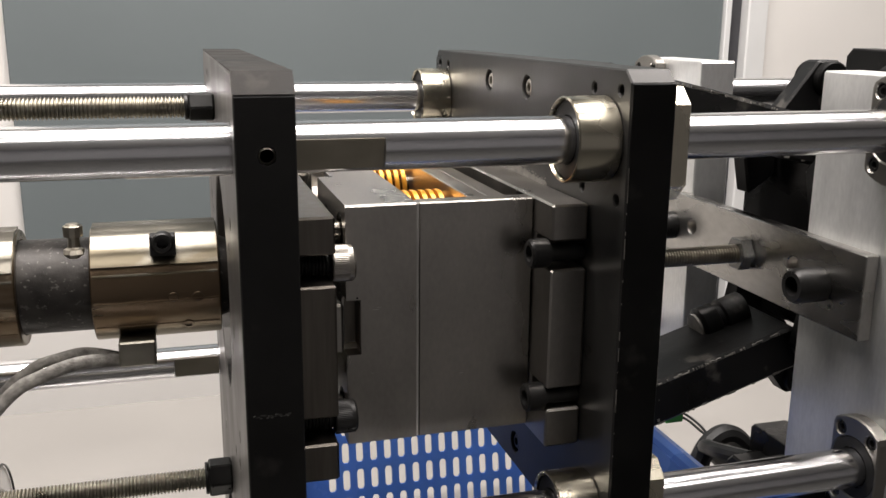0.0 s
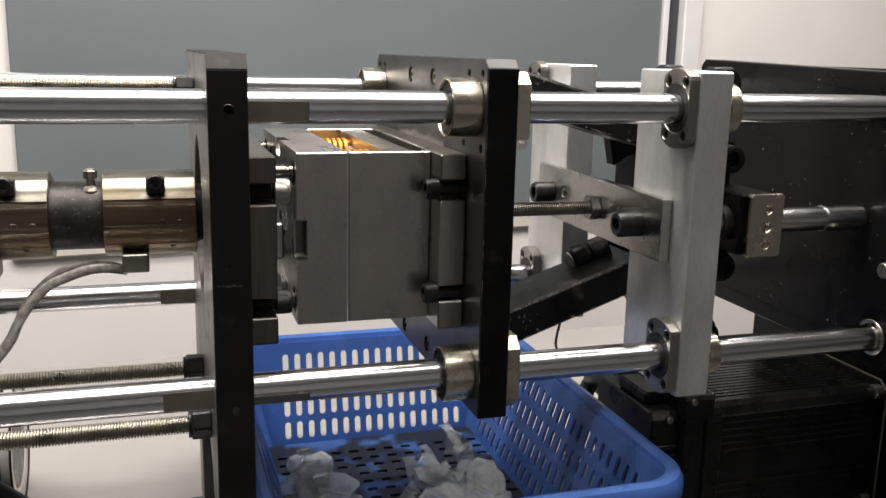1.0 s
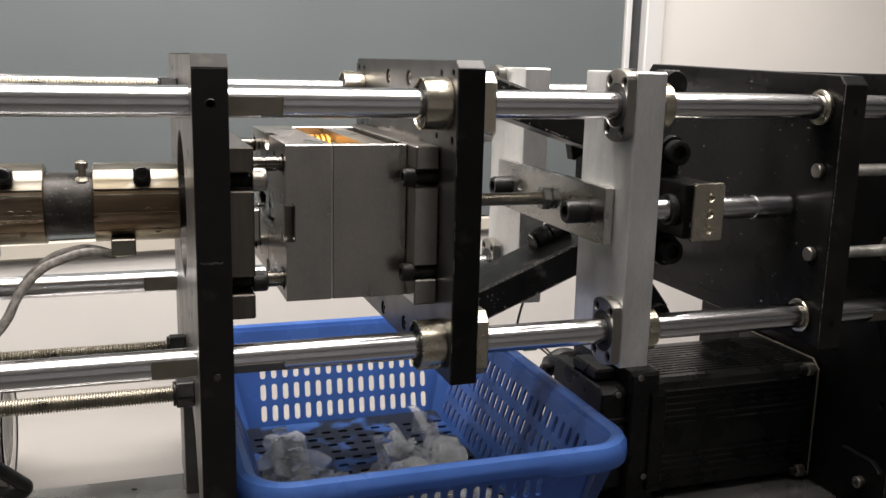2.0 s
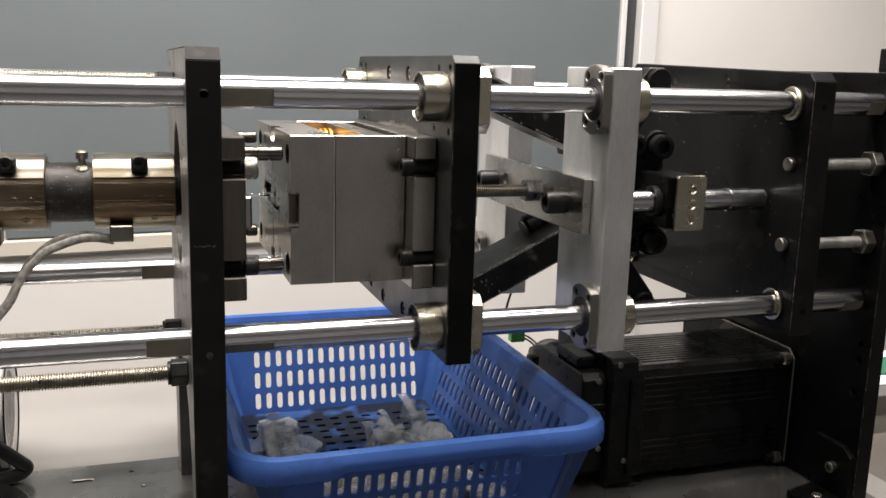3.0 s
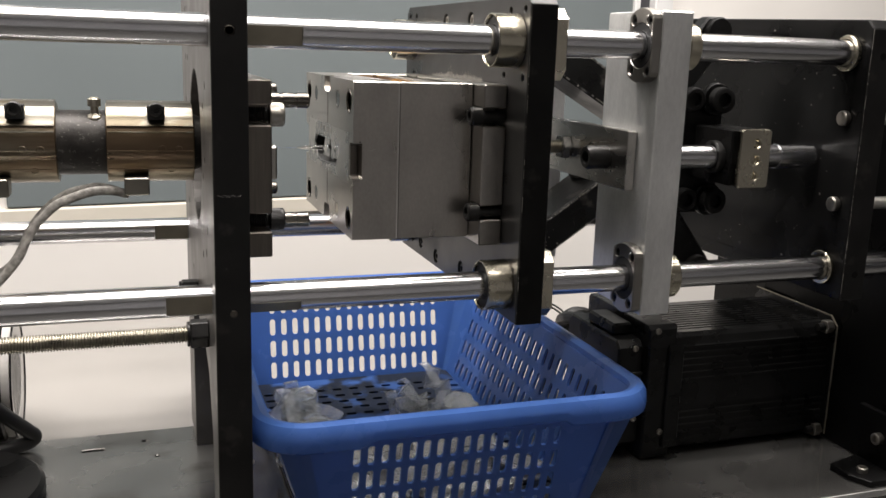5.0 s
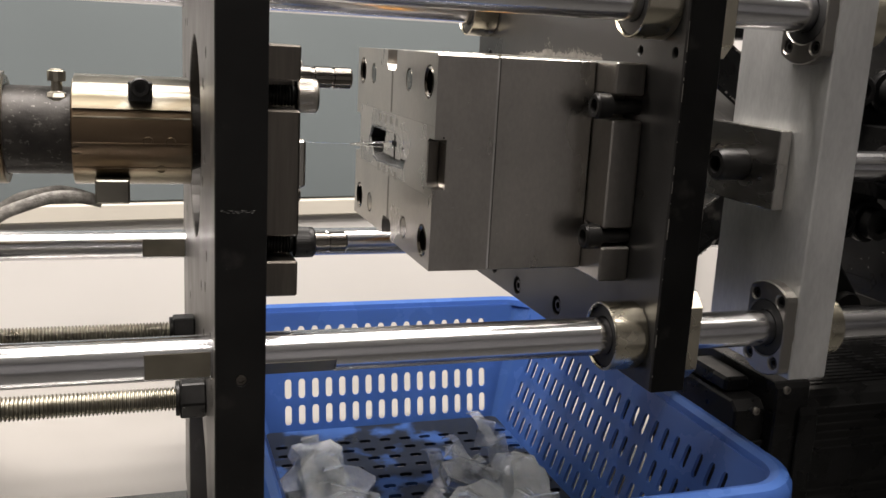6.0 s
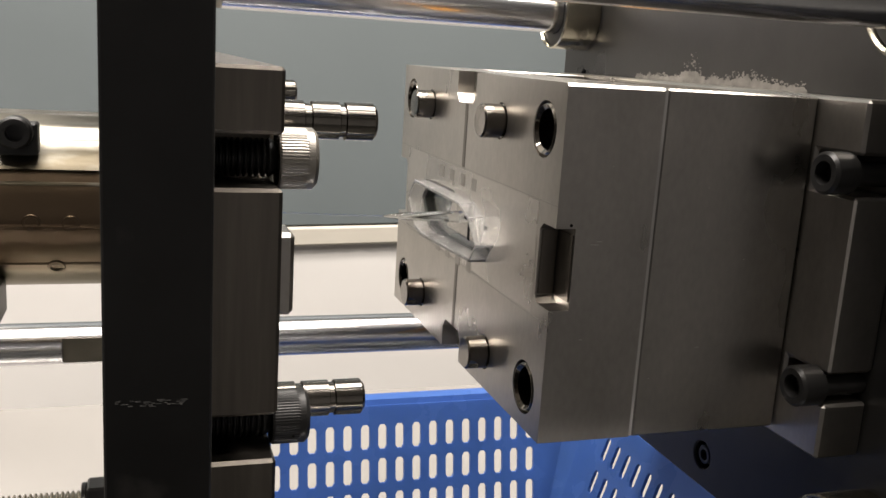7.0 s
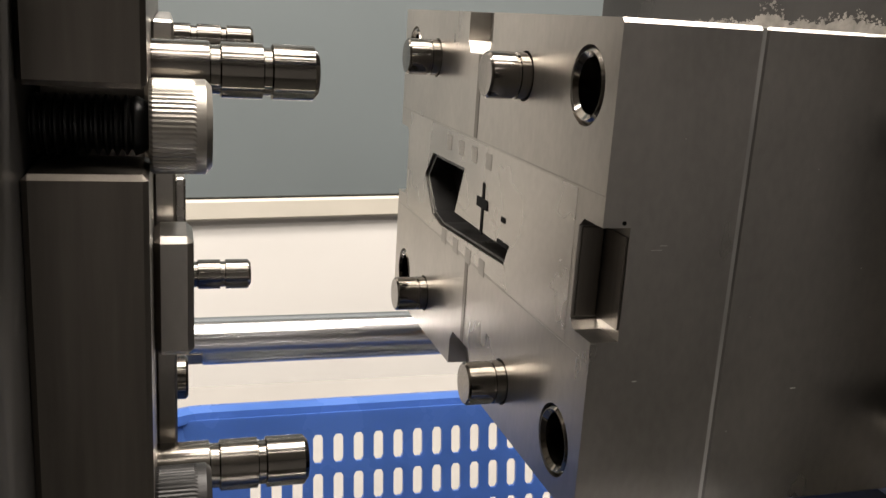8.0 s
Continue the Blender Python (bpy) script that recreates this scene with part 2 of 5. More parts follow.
def ring_pts(cy, cz, r, seg=24):
    return [(cy + r * math.cos(k * math.tau / seg), cz + r * math.sin(k * math.tau / seg)) for k in range(seg)]


def slab(bm, x0, x1, outer, through=(), blind=(), axis="x", back=True):
    """A plate across x (or y) with through holes, and blind holes (loop, depth) sunk from its x0 face."""
    put = (lambda a, p: (a, p[0], p[1])) if axis == "x" else (lambda a, p: (p[0], a, p[1]))

    def loop(a, pts):
        vs = [bm.verts.new(put(a, p)) for p in pts]
        es = [bm.edges.new((vs[i], vs[(i + 1) % len(vs)])) for i in range(len(vs))]
        return vs, es

    def wall(va, vb):
        for i in range(len(va)):
            j = (i + 1) % len(va)
            bm.faces.new((va[i], va[j], vb[j], vb[i]))
    e0, e1 = [], []
    for pts in (outer, *through):
        a, ea = loop(x0, pts)
        b, eb = loop(x1, pts)
        wall(a, b)
        e0 += ea
        e1 += eb
    for pts, depth in blind:
        a, ea = loop(x0, pts)
        b, eb = loop(x0 + depth, pts)
        wall(a, b)
        e0 += ea
        bm.faces.new(b)
    bmesh.ops.triangle_fill(bm, use_beauty=True, edges=e0)
    if back:
        bmesh.ops.triangle_fill(bm, use_beauty=True, edges=e1)
    return bm


def rect(y0, y1, z0, z1, c=0.0):
    if not c:
        return [(y0, z0), (y1, z0), (y1, z1), (y0, z1)]
    return [(y0 + c, z0), (y1 - c, z0), (y1, z0 + c), (y1, z1 - c), (y1 - c, z1), (y0 + c, z1), (y0, z1 - c), (y0, z0 + c)]


def hexagon(bm, p0, p1, flats):
    return cyl(bm, p0, p1, flats / math.sqrt(3), 6)


def cap_screw(parent, name, at, direction, r, h, shank=0.0, mat=M_BOLT, shank_mat=None, label=""):
    """Socket head cap screw: head from `at` back along -direction, socket facing outward."""
    d = Vector(direction).normalized()
    top = Vector(at) - d * h
    hs = r * 0.56
    bm = lathe(B(), top, d, [(h * 0.55, 0), (h * 0.55, hs), (0, hs), (0, r * 0.86), (h * 0.12, r), (h, r), (h, 0)], 24)
    head = part(name, bm, mat, parent, label, smooth=True)
    if shank:
        part("shank", cyl(B(), at, Vector(at) + d * shank, r * 0.6, 20), shank_mat or mat, head, smooth=True)
    return head


def thread(bm, p0, p1, r, pitch, seg=32):
    d = Vector(p1) - Vector(p0)
    n = d.length
    prof, s = [(0, 0)], 0.0
    while s + pitch < n:
        prof += [(s, r * 0.80), (s + pitch * 0.14, r * 0.80), (s + pitch * 0.45, r), (s + pitch * 0.69, r)]
        s += pitch
    prof += [(n, r * 0.8), (n, 0)]
    return lathe(bm, p0, d, prof, seg)


def sweep(bm, pts, r, seg=10, flat=1.0):
    """A round cable through the points, smoothed."""
    P = [Vector(p) for p in pts]
    path = []
    for i in range(len(P) - 1):
        a, b, c, d = P[max(i - 1, 0)], P[i], P[i + 1], P[min(i + 2, len(P) - 1)]
        for k in range(8):
            t = k / 8
            path.append(0.5 * ((2 * b) + (c - a) * t + (2 * a - 5 * b + 4 * c - d) * t * t + (3 * b - a - 3 * c + d) * t ** 3))
    path.append(P[-1])
    rings = []
    for i, p in enumerate(path):
        tan = (path[min(i + 1, len(path) - 1)] - path[max(i - 1, 0)]).normalized()
        u = tan.cross(Vector((0.1, 0.2, 1))).normalized()
        w = tan.cross(u)
        rings.append([bm.verts.new(p + r * (flat * math.cos(k * math.tau / seg) * u + math.sin(k * math.tau / seg) * w)) for k in range(seg)])
    for p, q in zip(rings, rings[1:]):
        for k in range(seg):
            n = (k + 1) % seg
            bm.faces.new((p[k], p[n], q[n], q[k]))
    bm.faces.new(rings[0])
    bm.faces.new(rings[-1])
    return bm


# ---------------------------------------------------------------- room
WY = 7.2           # the back wall runs a little askew to the machine


def wall_point(s, off, z):
    """A point on the back wall: s metres along it, off metres out of it."""
    c, sn = math.cos(radians(WY)), math.sin(radians(WY))
    return (-0.27 + s * c + off * sn, 1.235 + s * sn - off * c, z)


def wall_box(bm, s0, s1, o0, o1, z0, z1):
    v = [bm.verts.new(wall_point(s, o, z)) for s in (s0, s1) for o in (o0, o1) for z in (z0, z1)]
    for f in ((0, 1, 3, 2), (4, 6, 7, 5), (0, 4, 5, 1), (2, 3, 7, 6), (0, 2, 6, 4), (1, 5, 7, 3)):
        bm.faces.new([v[i] for i in f])
    return bm


FLOOR_Z, CEIL_Z = -0.80, 1.90
SILL = U - 0.3125
solid("wall_north", wall_box(B(), -3.2, 4.6, -0.12, 0.0, FLOOR_Z, CEIL_Z), M_WALL, "plain white painted room wall behind the machine", "wall", "structure")
solid("wall_panel", wall_box(B(), 0.0, 1.345, -0.02, 0.012, SILL, CEIL_Z - 0.1), M_PANEL, "smooth matte grey-blue panel set in the wall", "wall panel", "structure", 0.002)
solid("window_sill", wall_box(B(), -0.02, 1.36, -0.02, 0.0135, SILL - 0.035, SILL - 0.002), M_SILL, "cream painted sill strip under the grey panel", "sill", "structure", 0.004)
solid("trim", wall_box(B(), 1.347, 1.362, -0.02, 0.02, SILL - 0.4, CEIL_Z - 0.1), M_FRAME, "narrow white metal trim beside the grey panel", "trim", "structure", 0.002)
solid("door_gap", wall_box(B(), 1.3635, 1.396, -0.02, 0.008, SILL - 0.4, CEIL_Z - 0.1), M_GAP, "dark vertical gap beside the panel trim", "gap", "structure", 0.001)
solid("door_1", wall_box(B(), 1.3975, 1.449, -0.02, 0.03, SILL - 0.4, CEIL_Z - 0.1), M_FRAME, "white frame post beside the dark gap", "door frame", "structure", 0.003)
solid("wall_east_panel", wall_box(B(), 1.4505, 2.9, -0.02, 0.012, SILL - 0.4, CEIL_Z - 0.1), M_DOOR, "broad warm white door leaf beyond the frame", "door", "structure", 0.002)
# three unseen walls and the floor: dark greys added to dim reflections
solid("wall_west", box(B(), -3.32, -3.2, -3.2, 3.0, FLOOR_Z, CEIL_Z), M_SIDE, "unseen side wall, darkened to dim reflections", "wall", "structure")
solid("wall_east", box(B(), 4.0, 4.12, -3.2, 3.0, FLOOR_Z, CEIL_Z), M_DARKWALL, "unseen far wall, darkened to dim reflections", "wall", "structure")
solid("wall_south", box(B(), -3.32, 4.12, -3.32, -3.2, FLOOR_Z, CEIL_Z), M_DIMWALL, "unseen wall behind the viewer, greyed to dim reflections", "wall", "structure")
solid("ceiling", box(B(), -3.32, 4.12, -3.32, 3.0, CEIL_Z, CEIL_Z + 0.1), M_CEIL, "plain white ceiling", "ceiling", "structure")
solid("floor", box(B(), -3.32, 4.12, -3.32, 3.0, FLOOR_Z - 0.1, FLOOR_Z), M_FLOOR, "unseen floor, darkened to dim reflections", "floor", "structure")
for lx, ly, sx, sy, watts in LAMPS:
    lamp = thing("ceiling_lamp", (lx, ly, CEIL_Z), "unseen slim white ceiling lamp, switched on", "lamp", "ceiling lamps")
    part("housing", box(B(), lx - sx / 2 - 0.02, lx + sx / 2 + 0.02, ly - sy / 2 - 0.02, ly + sy / 2 + 0.02, CEIL_Z - 0.04, CEIL_Z), M_FRAME, lamp, bevel=0.004)
    part("diffuser", box(B(), lx - sx / 2, lx + sx / 2, ly - sy / 2, ly + sy / 2, CEIL_Z - 0.052, CEIL_Z - 0.042), M_LAMP, lamp)

# the bench and the machine's base plate
bench = thing("workbench", (0.15, 0.13, FLOOR_Z), "cream workbench with a dark front apron carrying the machine", "bench")
part("top", box(B(), -0.75, 0.66, -0.004, 0.70, -0.04, -0.0125), M_BENCH, bench, "cream bench top", bevel=0.003)
part("apron", box(B(), -0.75, 0.66, -0.020, -0.005, -0.12, -0.0125), M_TABLE, bench, "dark front apron", bevel=0.002)
for bx in (-0.72, 0.60):
    for by in (0.0, 0.65):
        part("leg", box(B(), bx, bx + 0.04, by, by + 0.04, FLOOR_Z, -0.0405), M_PAINTBLACK, bench, bevel=0.003)
plate = thing("base_plate", (0.1, 0.13, -0.012), "flat oiled steel base plate with a bright cut edge", "base plate")
slots = [[(x + 0.009 * sx, y + 0.0025 * sy) for sx, sy in ((-1, -1), (1, -1), (1, 1), (-1, 1))] for x, y in ((-0.098, 0.235), (-0.25, 0.235))]
bm = B()
flat = slab(bm, -0.012, 0.0, [(-0.6, -0.008), (0.60, -0.008), (0.60, 0.268), (-0.6, 0.268)], slots + [ring_pts(x, y, 0.002, 10) for x, y in ((-0.055, 0.245), (-0.045, 0.21), (-0.004, 0.247))])
for v in bm.verts:
    v.co = Vector((v.co.y, v.co.z, v.co.x))
part("sheet", bm, M_BASE, plate, bevel=0.0008)
part("edge_strip", box(B(), 0.30, 0.598, -0.0102, -0.0085, -0.006, -0.0005), M_ALU, plate, "bright cut edge")

# ---------------------------------------------------------------- tie bars
R = 0.010
YF, YB, ZT, ZL = 0.0225, 0.2635, U, U - 0.1705


def bar(bm, x0, x1, cy, cz, flats, seg=48):
    """A round bar along x, with milled flats: (x0, x1, direction in degrees, distance of the flat from the axis)."""
    xs = {x0, x0 + 0.001, x1 - 0.001, x1}
    for a, b, _, _ in flats:
        xs |= {a, a + 0.0002, b - 0.0002, b}
    rings = []
    for x in sorted(xs):
        ring = []
        for k in range(seg):
            t = k * math.tau / seg
            r = R - (0.001 if x in (x0, x1) else 0)
            y, z = r * math.cos(t), r * math.sin(t)
            for a, b, deg, cut in flats:
                if a + 0.0001 < x < b - 0.0001:
                    n = (math.cos(radians(deg)), math.sin(radians(deg)))
                    over = y * n[0] + z * n[1] - cut
                    if over > 0:
                        y, z = y - over * n[0], z - over * n[1]
            ring.append(bm.verts.new((x, cy + y, cz + z)))
        rings.append(ring)
    for p, q in zip(rings, rings[1:]):
        for k in range(seg):
            n = (k + 1) % seg
            bm.faces.new((p[k], p[n], q[n], q[k]))
    bm.faces.new(rings[0])
    bm.faces.new(rings[-1])
    return bm


def tie_bar(y, z, flats, label):
    ob = thing("tie_bar", (0.1, y, z), label, "guide bar", "tie bars of the press")
    part("shaft", bar(B(), -0.42, 0.5625, y, z, flats), M_CHROME, ob, smooth=True)
    for a, b, deg, cut in flats:
        n = Vector((0, math.cos(radians(deg)), math.sin(radians(deg))))
        t = Vector((1, 0, 0)).cross(n)
        half = math.sqrt(R * R - cut * cut) - 0.0002
        c = Vector((0, y, z)) + n * (cut + 0.0002)
        bm = B()
        v = [bm.verts.new(c + Vector((x, 0, 0)) + t * s - n * d) for x in (a + 0.0003, b - 0.0003) for s in (-half, half) for d in (0, 0.0006)]
        for f in ((0, 1, 3, 2), (4, 6, 7, 5), (0, 4, 5, 1), (2, 3, 7, 6), (0, 2, 6, 4), (1, 5, 7, 3)):
            bm.faces.new([v[i] for i in f])
        part("milled_flat", bm, M_FLAT, ob, "dull milled wrench flat")
    return ob


tie_bar(YF, ZT, [(0.0115, 0.0466, 195, 0.0078), (-0.42, -0.049, 262, 0.0094), (0.544, 0.5615, 200, 0.008)], "polished chrome tie bar with a dull milled flat")
tie_bar(YF, ZL, [(0.0115, 0.0456, 226, 0.0078), (-0.0402, -0.0115, 190, 0.0076), (0.541, 0.5615, 215, 0.008)], "polished chrome tie bar over the blue basket")
tie_bar(YB, ZT, [(0.0115, 0.032, 250, 0.008)], "polished chrome tie bar on the wall side")
tie_bar(YB, ZL, [(-0.0396, -0.0115, 190, 0.0076), (0.0115, 0.045, 230, 0.0078)], "polished chrome tie bar low on the wall side")

# ---------------------------------------------------------------- fixed platen
fp = thing("fixed_platen", (0, 0.143, 0), "black steel fixed platen plate standing on two legs", "machine plate", "press platens")
DEPTH = 0.286


def platen_outline(top, chamfer, bottom):
    return [(0.0, bottom), (DEPTH, bottom), (DEPTH, top - chamfer), (DEPTH - chamfer * 0.8, top), (chamfer * 0.8, top), (0.0, top - chamfer)]


legs = [(0.0, 0.0), (0.034, 0.0), (0.034, 0.03), (0.04, 0.09), (0.062, 0.125), (0.1, 0.14), (0.186, 0.14), (0.214, 0.125), (0.226, 0.09), (0.222, 0.03), (0.222, 0.0),
        (DEPTH, 0.0), (DEPTH, U + 0.0215), (DEPTH - 0.006, U + 0.029), (0.006, U + 0.029), (0.0, U + 0.0215)]
small = [ring_pts(y, z, 0.0022, 10) for y in (0.235, 0.215) for z in (U + 0.018, U - 0.02)] + [ring_pts(y, U + dz, 0.0025, 10) for y, dz in ((0.05, -0.035), (0.07, -0.05), (0.24, -0.055), (0.225, -0.062), (0.06, -0.085), (0.075, -0.098), (0.05, -0.13), (0.06, -0.148), (0.09, -0.155), (0.235, -0.14), (0.07, -0.175), (0.2, -0.19))]
bore = [ring_pts(y, z, R + 0.0004, 32) for y in (YF, YB) for z in (ZT, ZL)]
# the side face's colour is raised for the light it catches
part("plate", slab(B(), -0.011, 0.011, legs, bore + [ring_pts(0.143, U - 0.083, 0.056, 48)] + small), M_LITFACE, fp, bevel=0.0006)
# front edge laid on as a darker strip to hold its shade
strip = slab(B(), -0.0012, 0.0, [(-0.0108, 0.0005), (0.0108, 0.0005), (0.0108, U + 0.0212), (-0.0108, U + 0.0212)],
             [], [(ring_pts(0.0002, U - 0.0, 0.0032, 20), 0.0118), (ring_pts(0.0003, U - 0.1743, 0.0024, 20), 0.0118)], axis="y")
part("front_edge", strip, M_EDGEBLACK, fp, "front edge with two tapped holes, shade put into its black", bevel=0.0004)
# darker strip keeps the lit side's tone off the platen's top
part("top_edge", slab(B(), -0.0109, 0.0109, [(-0.0006, U + 0.0216), (0.006, U + 0.0292), (DEPTH - 0.006, U + 0.0292), (DEPTH - 0.006, U + 0.0298), (0.0057, U + 0.0298), (-0.0011, U + 0.0218)]), M_BRONZE, fp, "dark bronze top edge")
cap_screw(fp, "grub_screw", (0.0003, 0.0008, U - 0.1743), (0, 1, 0), 0.0024, 0.002, mat=M_CLAMP)
part("thread_ring", tube(B(), (0.0002, -0.0014, U), (0.0002, 0.004, U), 0.0031, 0.0023, 20, 0.0004), M_CLAMP, fp, "dull thread of a tapped hole", smooth=True)
bm = B()
rs = random.Random(2)
for k in range(26):
    x, z = -0.009 + 0.014 * rs.random(), U - 0.0985 - 0.0014 * rs.random()
    box(bm, x, x + 0.0004 + 0.0014 * rs.random(), -0.00135, -0.00125, z, z + 0.00015 + 0.0002 * rs.random())
tagged(part("scuff", bm, M_BASE, fp, "pale scuff mark"), kind="stuff")

for y, z, rr, flats in ((0.152, U - 0.199, 0.0059, 0.0182), (0.0582, U - 0.204, 0.0059, 0.0182), (0.15, U + 0.0050, 0.0055, 0.0135)):
    rod = thing("threaded_rod", (-0.02, y, z), "threaded steel rod with a black hex nut against the platen", "threaded rod", "threaded rods")
    part("rod", thread(B(), (-0.42, y, z), (-0.011, y, z), rr, 0.00185), M_ROD, rod, smooth=True)
    part("nut", hexagon(B(), (-0.0235, y, z), (-0.0113, y, z), flats), M_BOLT, rod, "black hex nut", bevel=0.0008)
    part("washer", tube(B(), (-0.0255, y, z), (-0.0236, y, z), flats * 0.48, rr + 0.0002, 24, 0.0003), M_BOLT, rod, smooth=True)

# ---------------------------------------------------------------- injection barrel
barrel = thing("injection_barrel", (-0.09, 0.143, U - 0.081), "dark scaled steel injection barrel with brassy heater bands", "barrel")
BY, BZ = 0.143, U - 0.081
part("barrel_tube", lathe(B(), (-0.42, BY, BZ), (1, 0, 0), [(0, 0), (0, 0.0232), (0.40, 0.0232), (0.415, 0.018), (0.43, 0.012), (0.43, 0)], 48), M_BARREL, barrel, smooth=True)


def heater_band(x0, x1, bolt_x):
    bm = B()
    seg, ro, ri = 64, 0.0285, 0.0238
    rings = []
    for x, r in ((x0, ri), (x0, ro - 0.0006), (x0 + 0.0006, ro), (x1 - 0.0006, ro), (x1, ro - 0.0006), (x1, ri)):
        rings.append([bm.verts.new((x, BY + r * math.cos(k * math.tau / seg), BZ + r * math.sin(k * math.tau / seg) * (1 + 0.004 * math.sin(5 * k)))) for k in range(seg)])
    for p, q in zip(rings, rings[1:]):
        for k in range(seg):
            n = (k + 1) % seg
            bm.faces.new((p[k], p[n], q[n], q[k]))
    band = part("heater_band", bm, M_BRASS, barrel, "tarnished brass heater band with dark reflections in its streaks", smooth=True)
    # raised sheet added for the upper front's pale reflection, folded along its lower edge
    bm = B()
    rows = []
    for x in (x0 + 0.0008, x1 - 0.0008):
        row = []
        for k in range(17):
            t = radians(82) + (radians(152) - radians(82)) * k / 16
            for r in (ro + 0.0003, ro + 0.0014 + 0.0004 * math.sin(k * 1.7)):
                row.append(bm.verts.new((x, BY + r * math.cos(t), BZ + r * math.sin(t))))
        rows.append(row)
    a, b = rows
    for k in range(16):
        i = 2 * k
        bm.faces.new((a[i + 1], a[i + 3], b[i + 3], b[i + 1]))
        bm.faces.new((a[i], a[i + 2], a[i + 3], a[i + 1]))
        bm.faces.new((b[i], b[i + 2], b[i + 3], b[i + 1]))
        bm.faces.new((a[i], b[i], b[i + 2], a[i + 2]))
    for i in (0, 32):
        bm.faces.new((a[i], a[i + 1], b[i + 1], b[i]))
    part("reflection_sheet", bm, M_BRASSTOP, band, "creased sheet added for the band's pale reflection", smooth=True)
    by, bz = BY - 0.024, BZ + 0.0245
    # solid black block takes the place of the shaded clamp gap
    head = part("clamp_block", box(B(), bolt_x - 0.006, bolt_x + 0.006, by - 0.004, by + 0.004, bz - 0.006, bz + 0.004), M_DARKRING, band, "dark block for the shade in the clamp gap", bevel=0.0006)
    cap = lathe(B(), (bolt_x, by - 0.0085, bz + 0.0012), (0, 1, 0), [(0.004, 0), (0.004, 0.0026), (0, 0.0026), (0, 0.0043), (0.0008, 0.005), (0.006, 0.005), (0.006, 0)], 24)
    part("clamp_screw", cap, M_BOLT, band, smooth=True)
    for dx, dz in ((0.049, -0.0025), (0.0375, -0.0022), (0.044, -0.0175)):
        ang = math.asin(dz / ro)
        n = Vector((0, -math.cos(ang), math.sin(ang)))
        at_ = Vector((x0 + dx, BY, BZ)) + n * (ro - 0.0004)
        part("stamped_mark", tube(B(), at_, at_ + n * 0.0009, 0.0027, 0.0019, 20, 0.0002), M_BRASS, band, "small stamped ring", smooth=True)
    for k, w in enumerate((0.35, -0.12, -0.62)):
        n = Vector((0, -math.cos(w), math.sin(w)))
        c0 = Vector((x0 + 0.0012, BY, BZ)) + n * (ro - 0.00025)
        part("crease", cyl(B(), c0, c0 + Vector((x1 - x0 - 0.0024, 0, 0)), 0.0007, 8), M_BRASSTOP if k == 0 else M_BRASS, band, smooth=True)
    part("terminal_box", box(B(), x0 + 0.011, x0 + 0.028, BY - 0.032, BY - 0.014, BZ - 0.0345, BZ - 0.022), M_BRASSTOP, band, bevel=0.0008)
    return band


heater_band(-0.0735, -0.0135, -0.0395)
heater_band(-0.165, -0.106, -0.131)
part("sensor_screw", lathe(B(), (-0.0806, 0.133, U - 0.066), (0, 0, 1), [(0, 0), (0, 0.0064), (0.0035, 0.0062), (0.0055, 0.0048), (0.0062, 0.0030), (0.0115, 0.0026), (0.0115, 0.0046), (0.0168, 0.0046), (0.0168, 0.0036), (0.0178, 0.0030), (0.0178, 0)], 12), M_ROD, barrel, "small steel sensor screw", bevel=0.0002)
cable = thing("heater_cable", (-0.09, 0.11, U - 0.12), "grey braided sleeve cable hanging from the heater band", "cable")
part("sleeve", sweep(B(), [(-0.060, 0.122, 0.2440), (-0.072, 0.116, 0.2475), (-0.084, 0.113, 0.2475), (-0.097, 0.112, 0.2435), (-0.108, 0.112, 0.2385), (-0.119, 0.112, 0.2280), (-0.127, 0.112, 0.2160), (-0.132, 0.112, 0.2050), (-0.140, 0.112, 0.1940), (-0.152, 0.112, 0.1820), (-0.18, 0.11, 0.165)], 0.0032, 12, 0.42), M_CABLE, cable, smooth=True)
part("sleeve", sweep(B(), [(-0.062, 0.128, 0.2440), (-0.078, 0.124, 0.2495), (-0.090, 0.122, 0.2485), (-0.101, 0.121, 0.2455), (-0.113, 0.120, 0.2370), (-0.124, 0.119, 0.2245), (-0.131, 0.118, 0.2110), (-0.140, 0.118, 0.1960), (-0.156, 0.118, 0.1860), (-0.185, 0.118, 0.175)], 0.0025, 12, 0.42), M_CABLE, cable, smooth=True)

# black pulley drive under the barrel
pulley = thing("drive_pulley", (-0.18, 0.31, -0.0125), "black round drive housing with a pale ring", "pulley")
PY, PZ = 0.312, 0.047
part("drum", cyl(B(), (-0.32, PY, PZ), (-0.1712, PY, PZ), 0.057, 48, 0.002), M_MOTOR, pulley, smooth=True)
part("rim", lathe(B(), (-0.1710, PY, PZ), (1, 0, 0), [(0, 0), (0, 0.0545), (0.0065, 0.0555), (0.0072, 0.0550), (0.0072, 0.039), (0.0056, 0.037), (0.0056, 0)], 48), M_WHITEP, pulley, "pale disc", smooth=True)
part("hub", cyl(B(), (-0.1656, PY, PZ), (-0.1643, PY, PZ), 0.037, 40), M_MOTOR, pulley, "black hub", smooth=True)
part("collar", tube(B(), (-0.1637, PY, PZ), (-0.1620, PY, PZ), 0.0568, 0.0552, 48), M_MOTOR, pulley, "thin black collar", smooth=True)
part("foot", box(B(), -0.31, -0.19, 0.285, 0.34, -0.0122, 0.0), M_MOTOR, pulley, bevel=0.002)
# low disc added for the dark round area at this corner
disc_ob = thing("dark_disc", (-0.205, 0.165, 0), "low round dark disc added on the base plate", "mat")
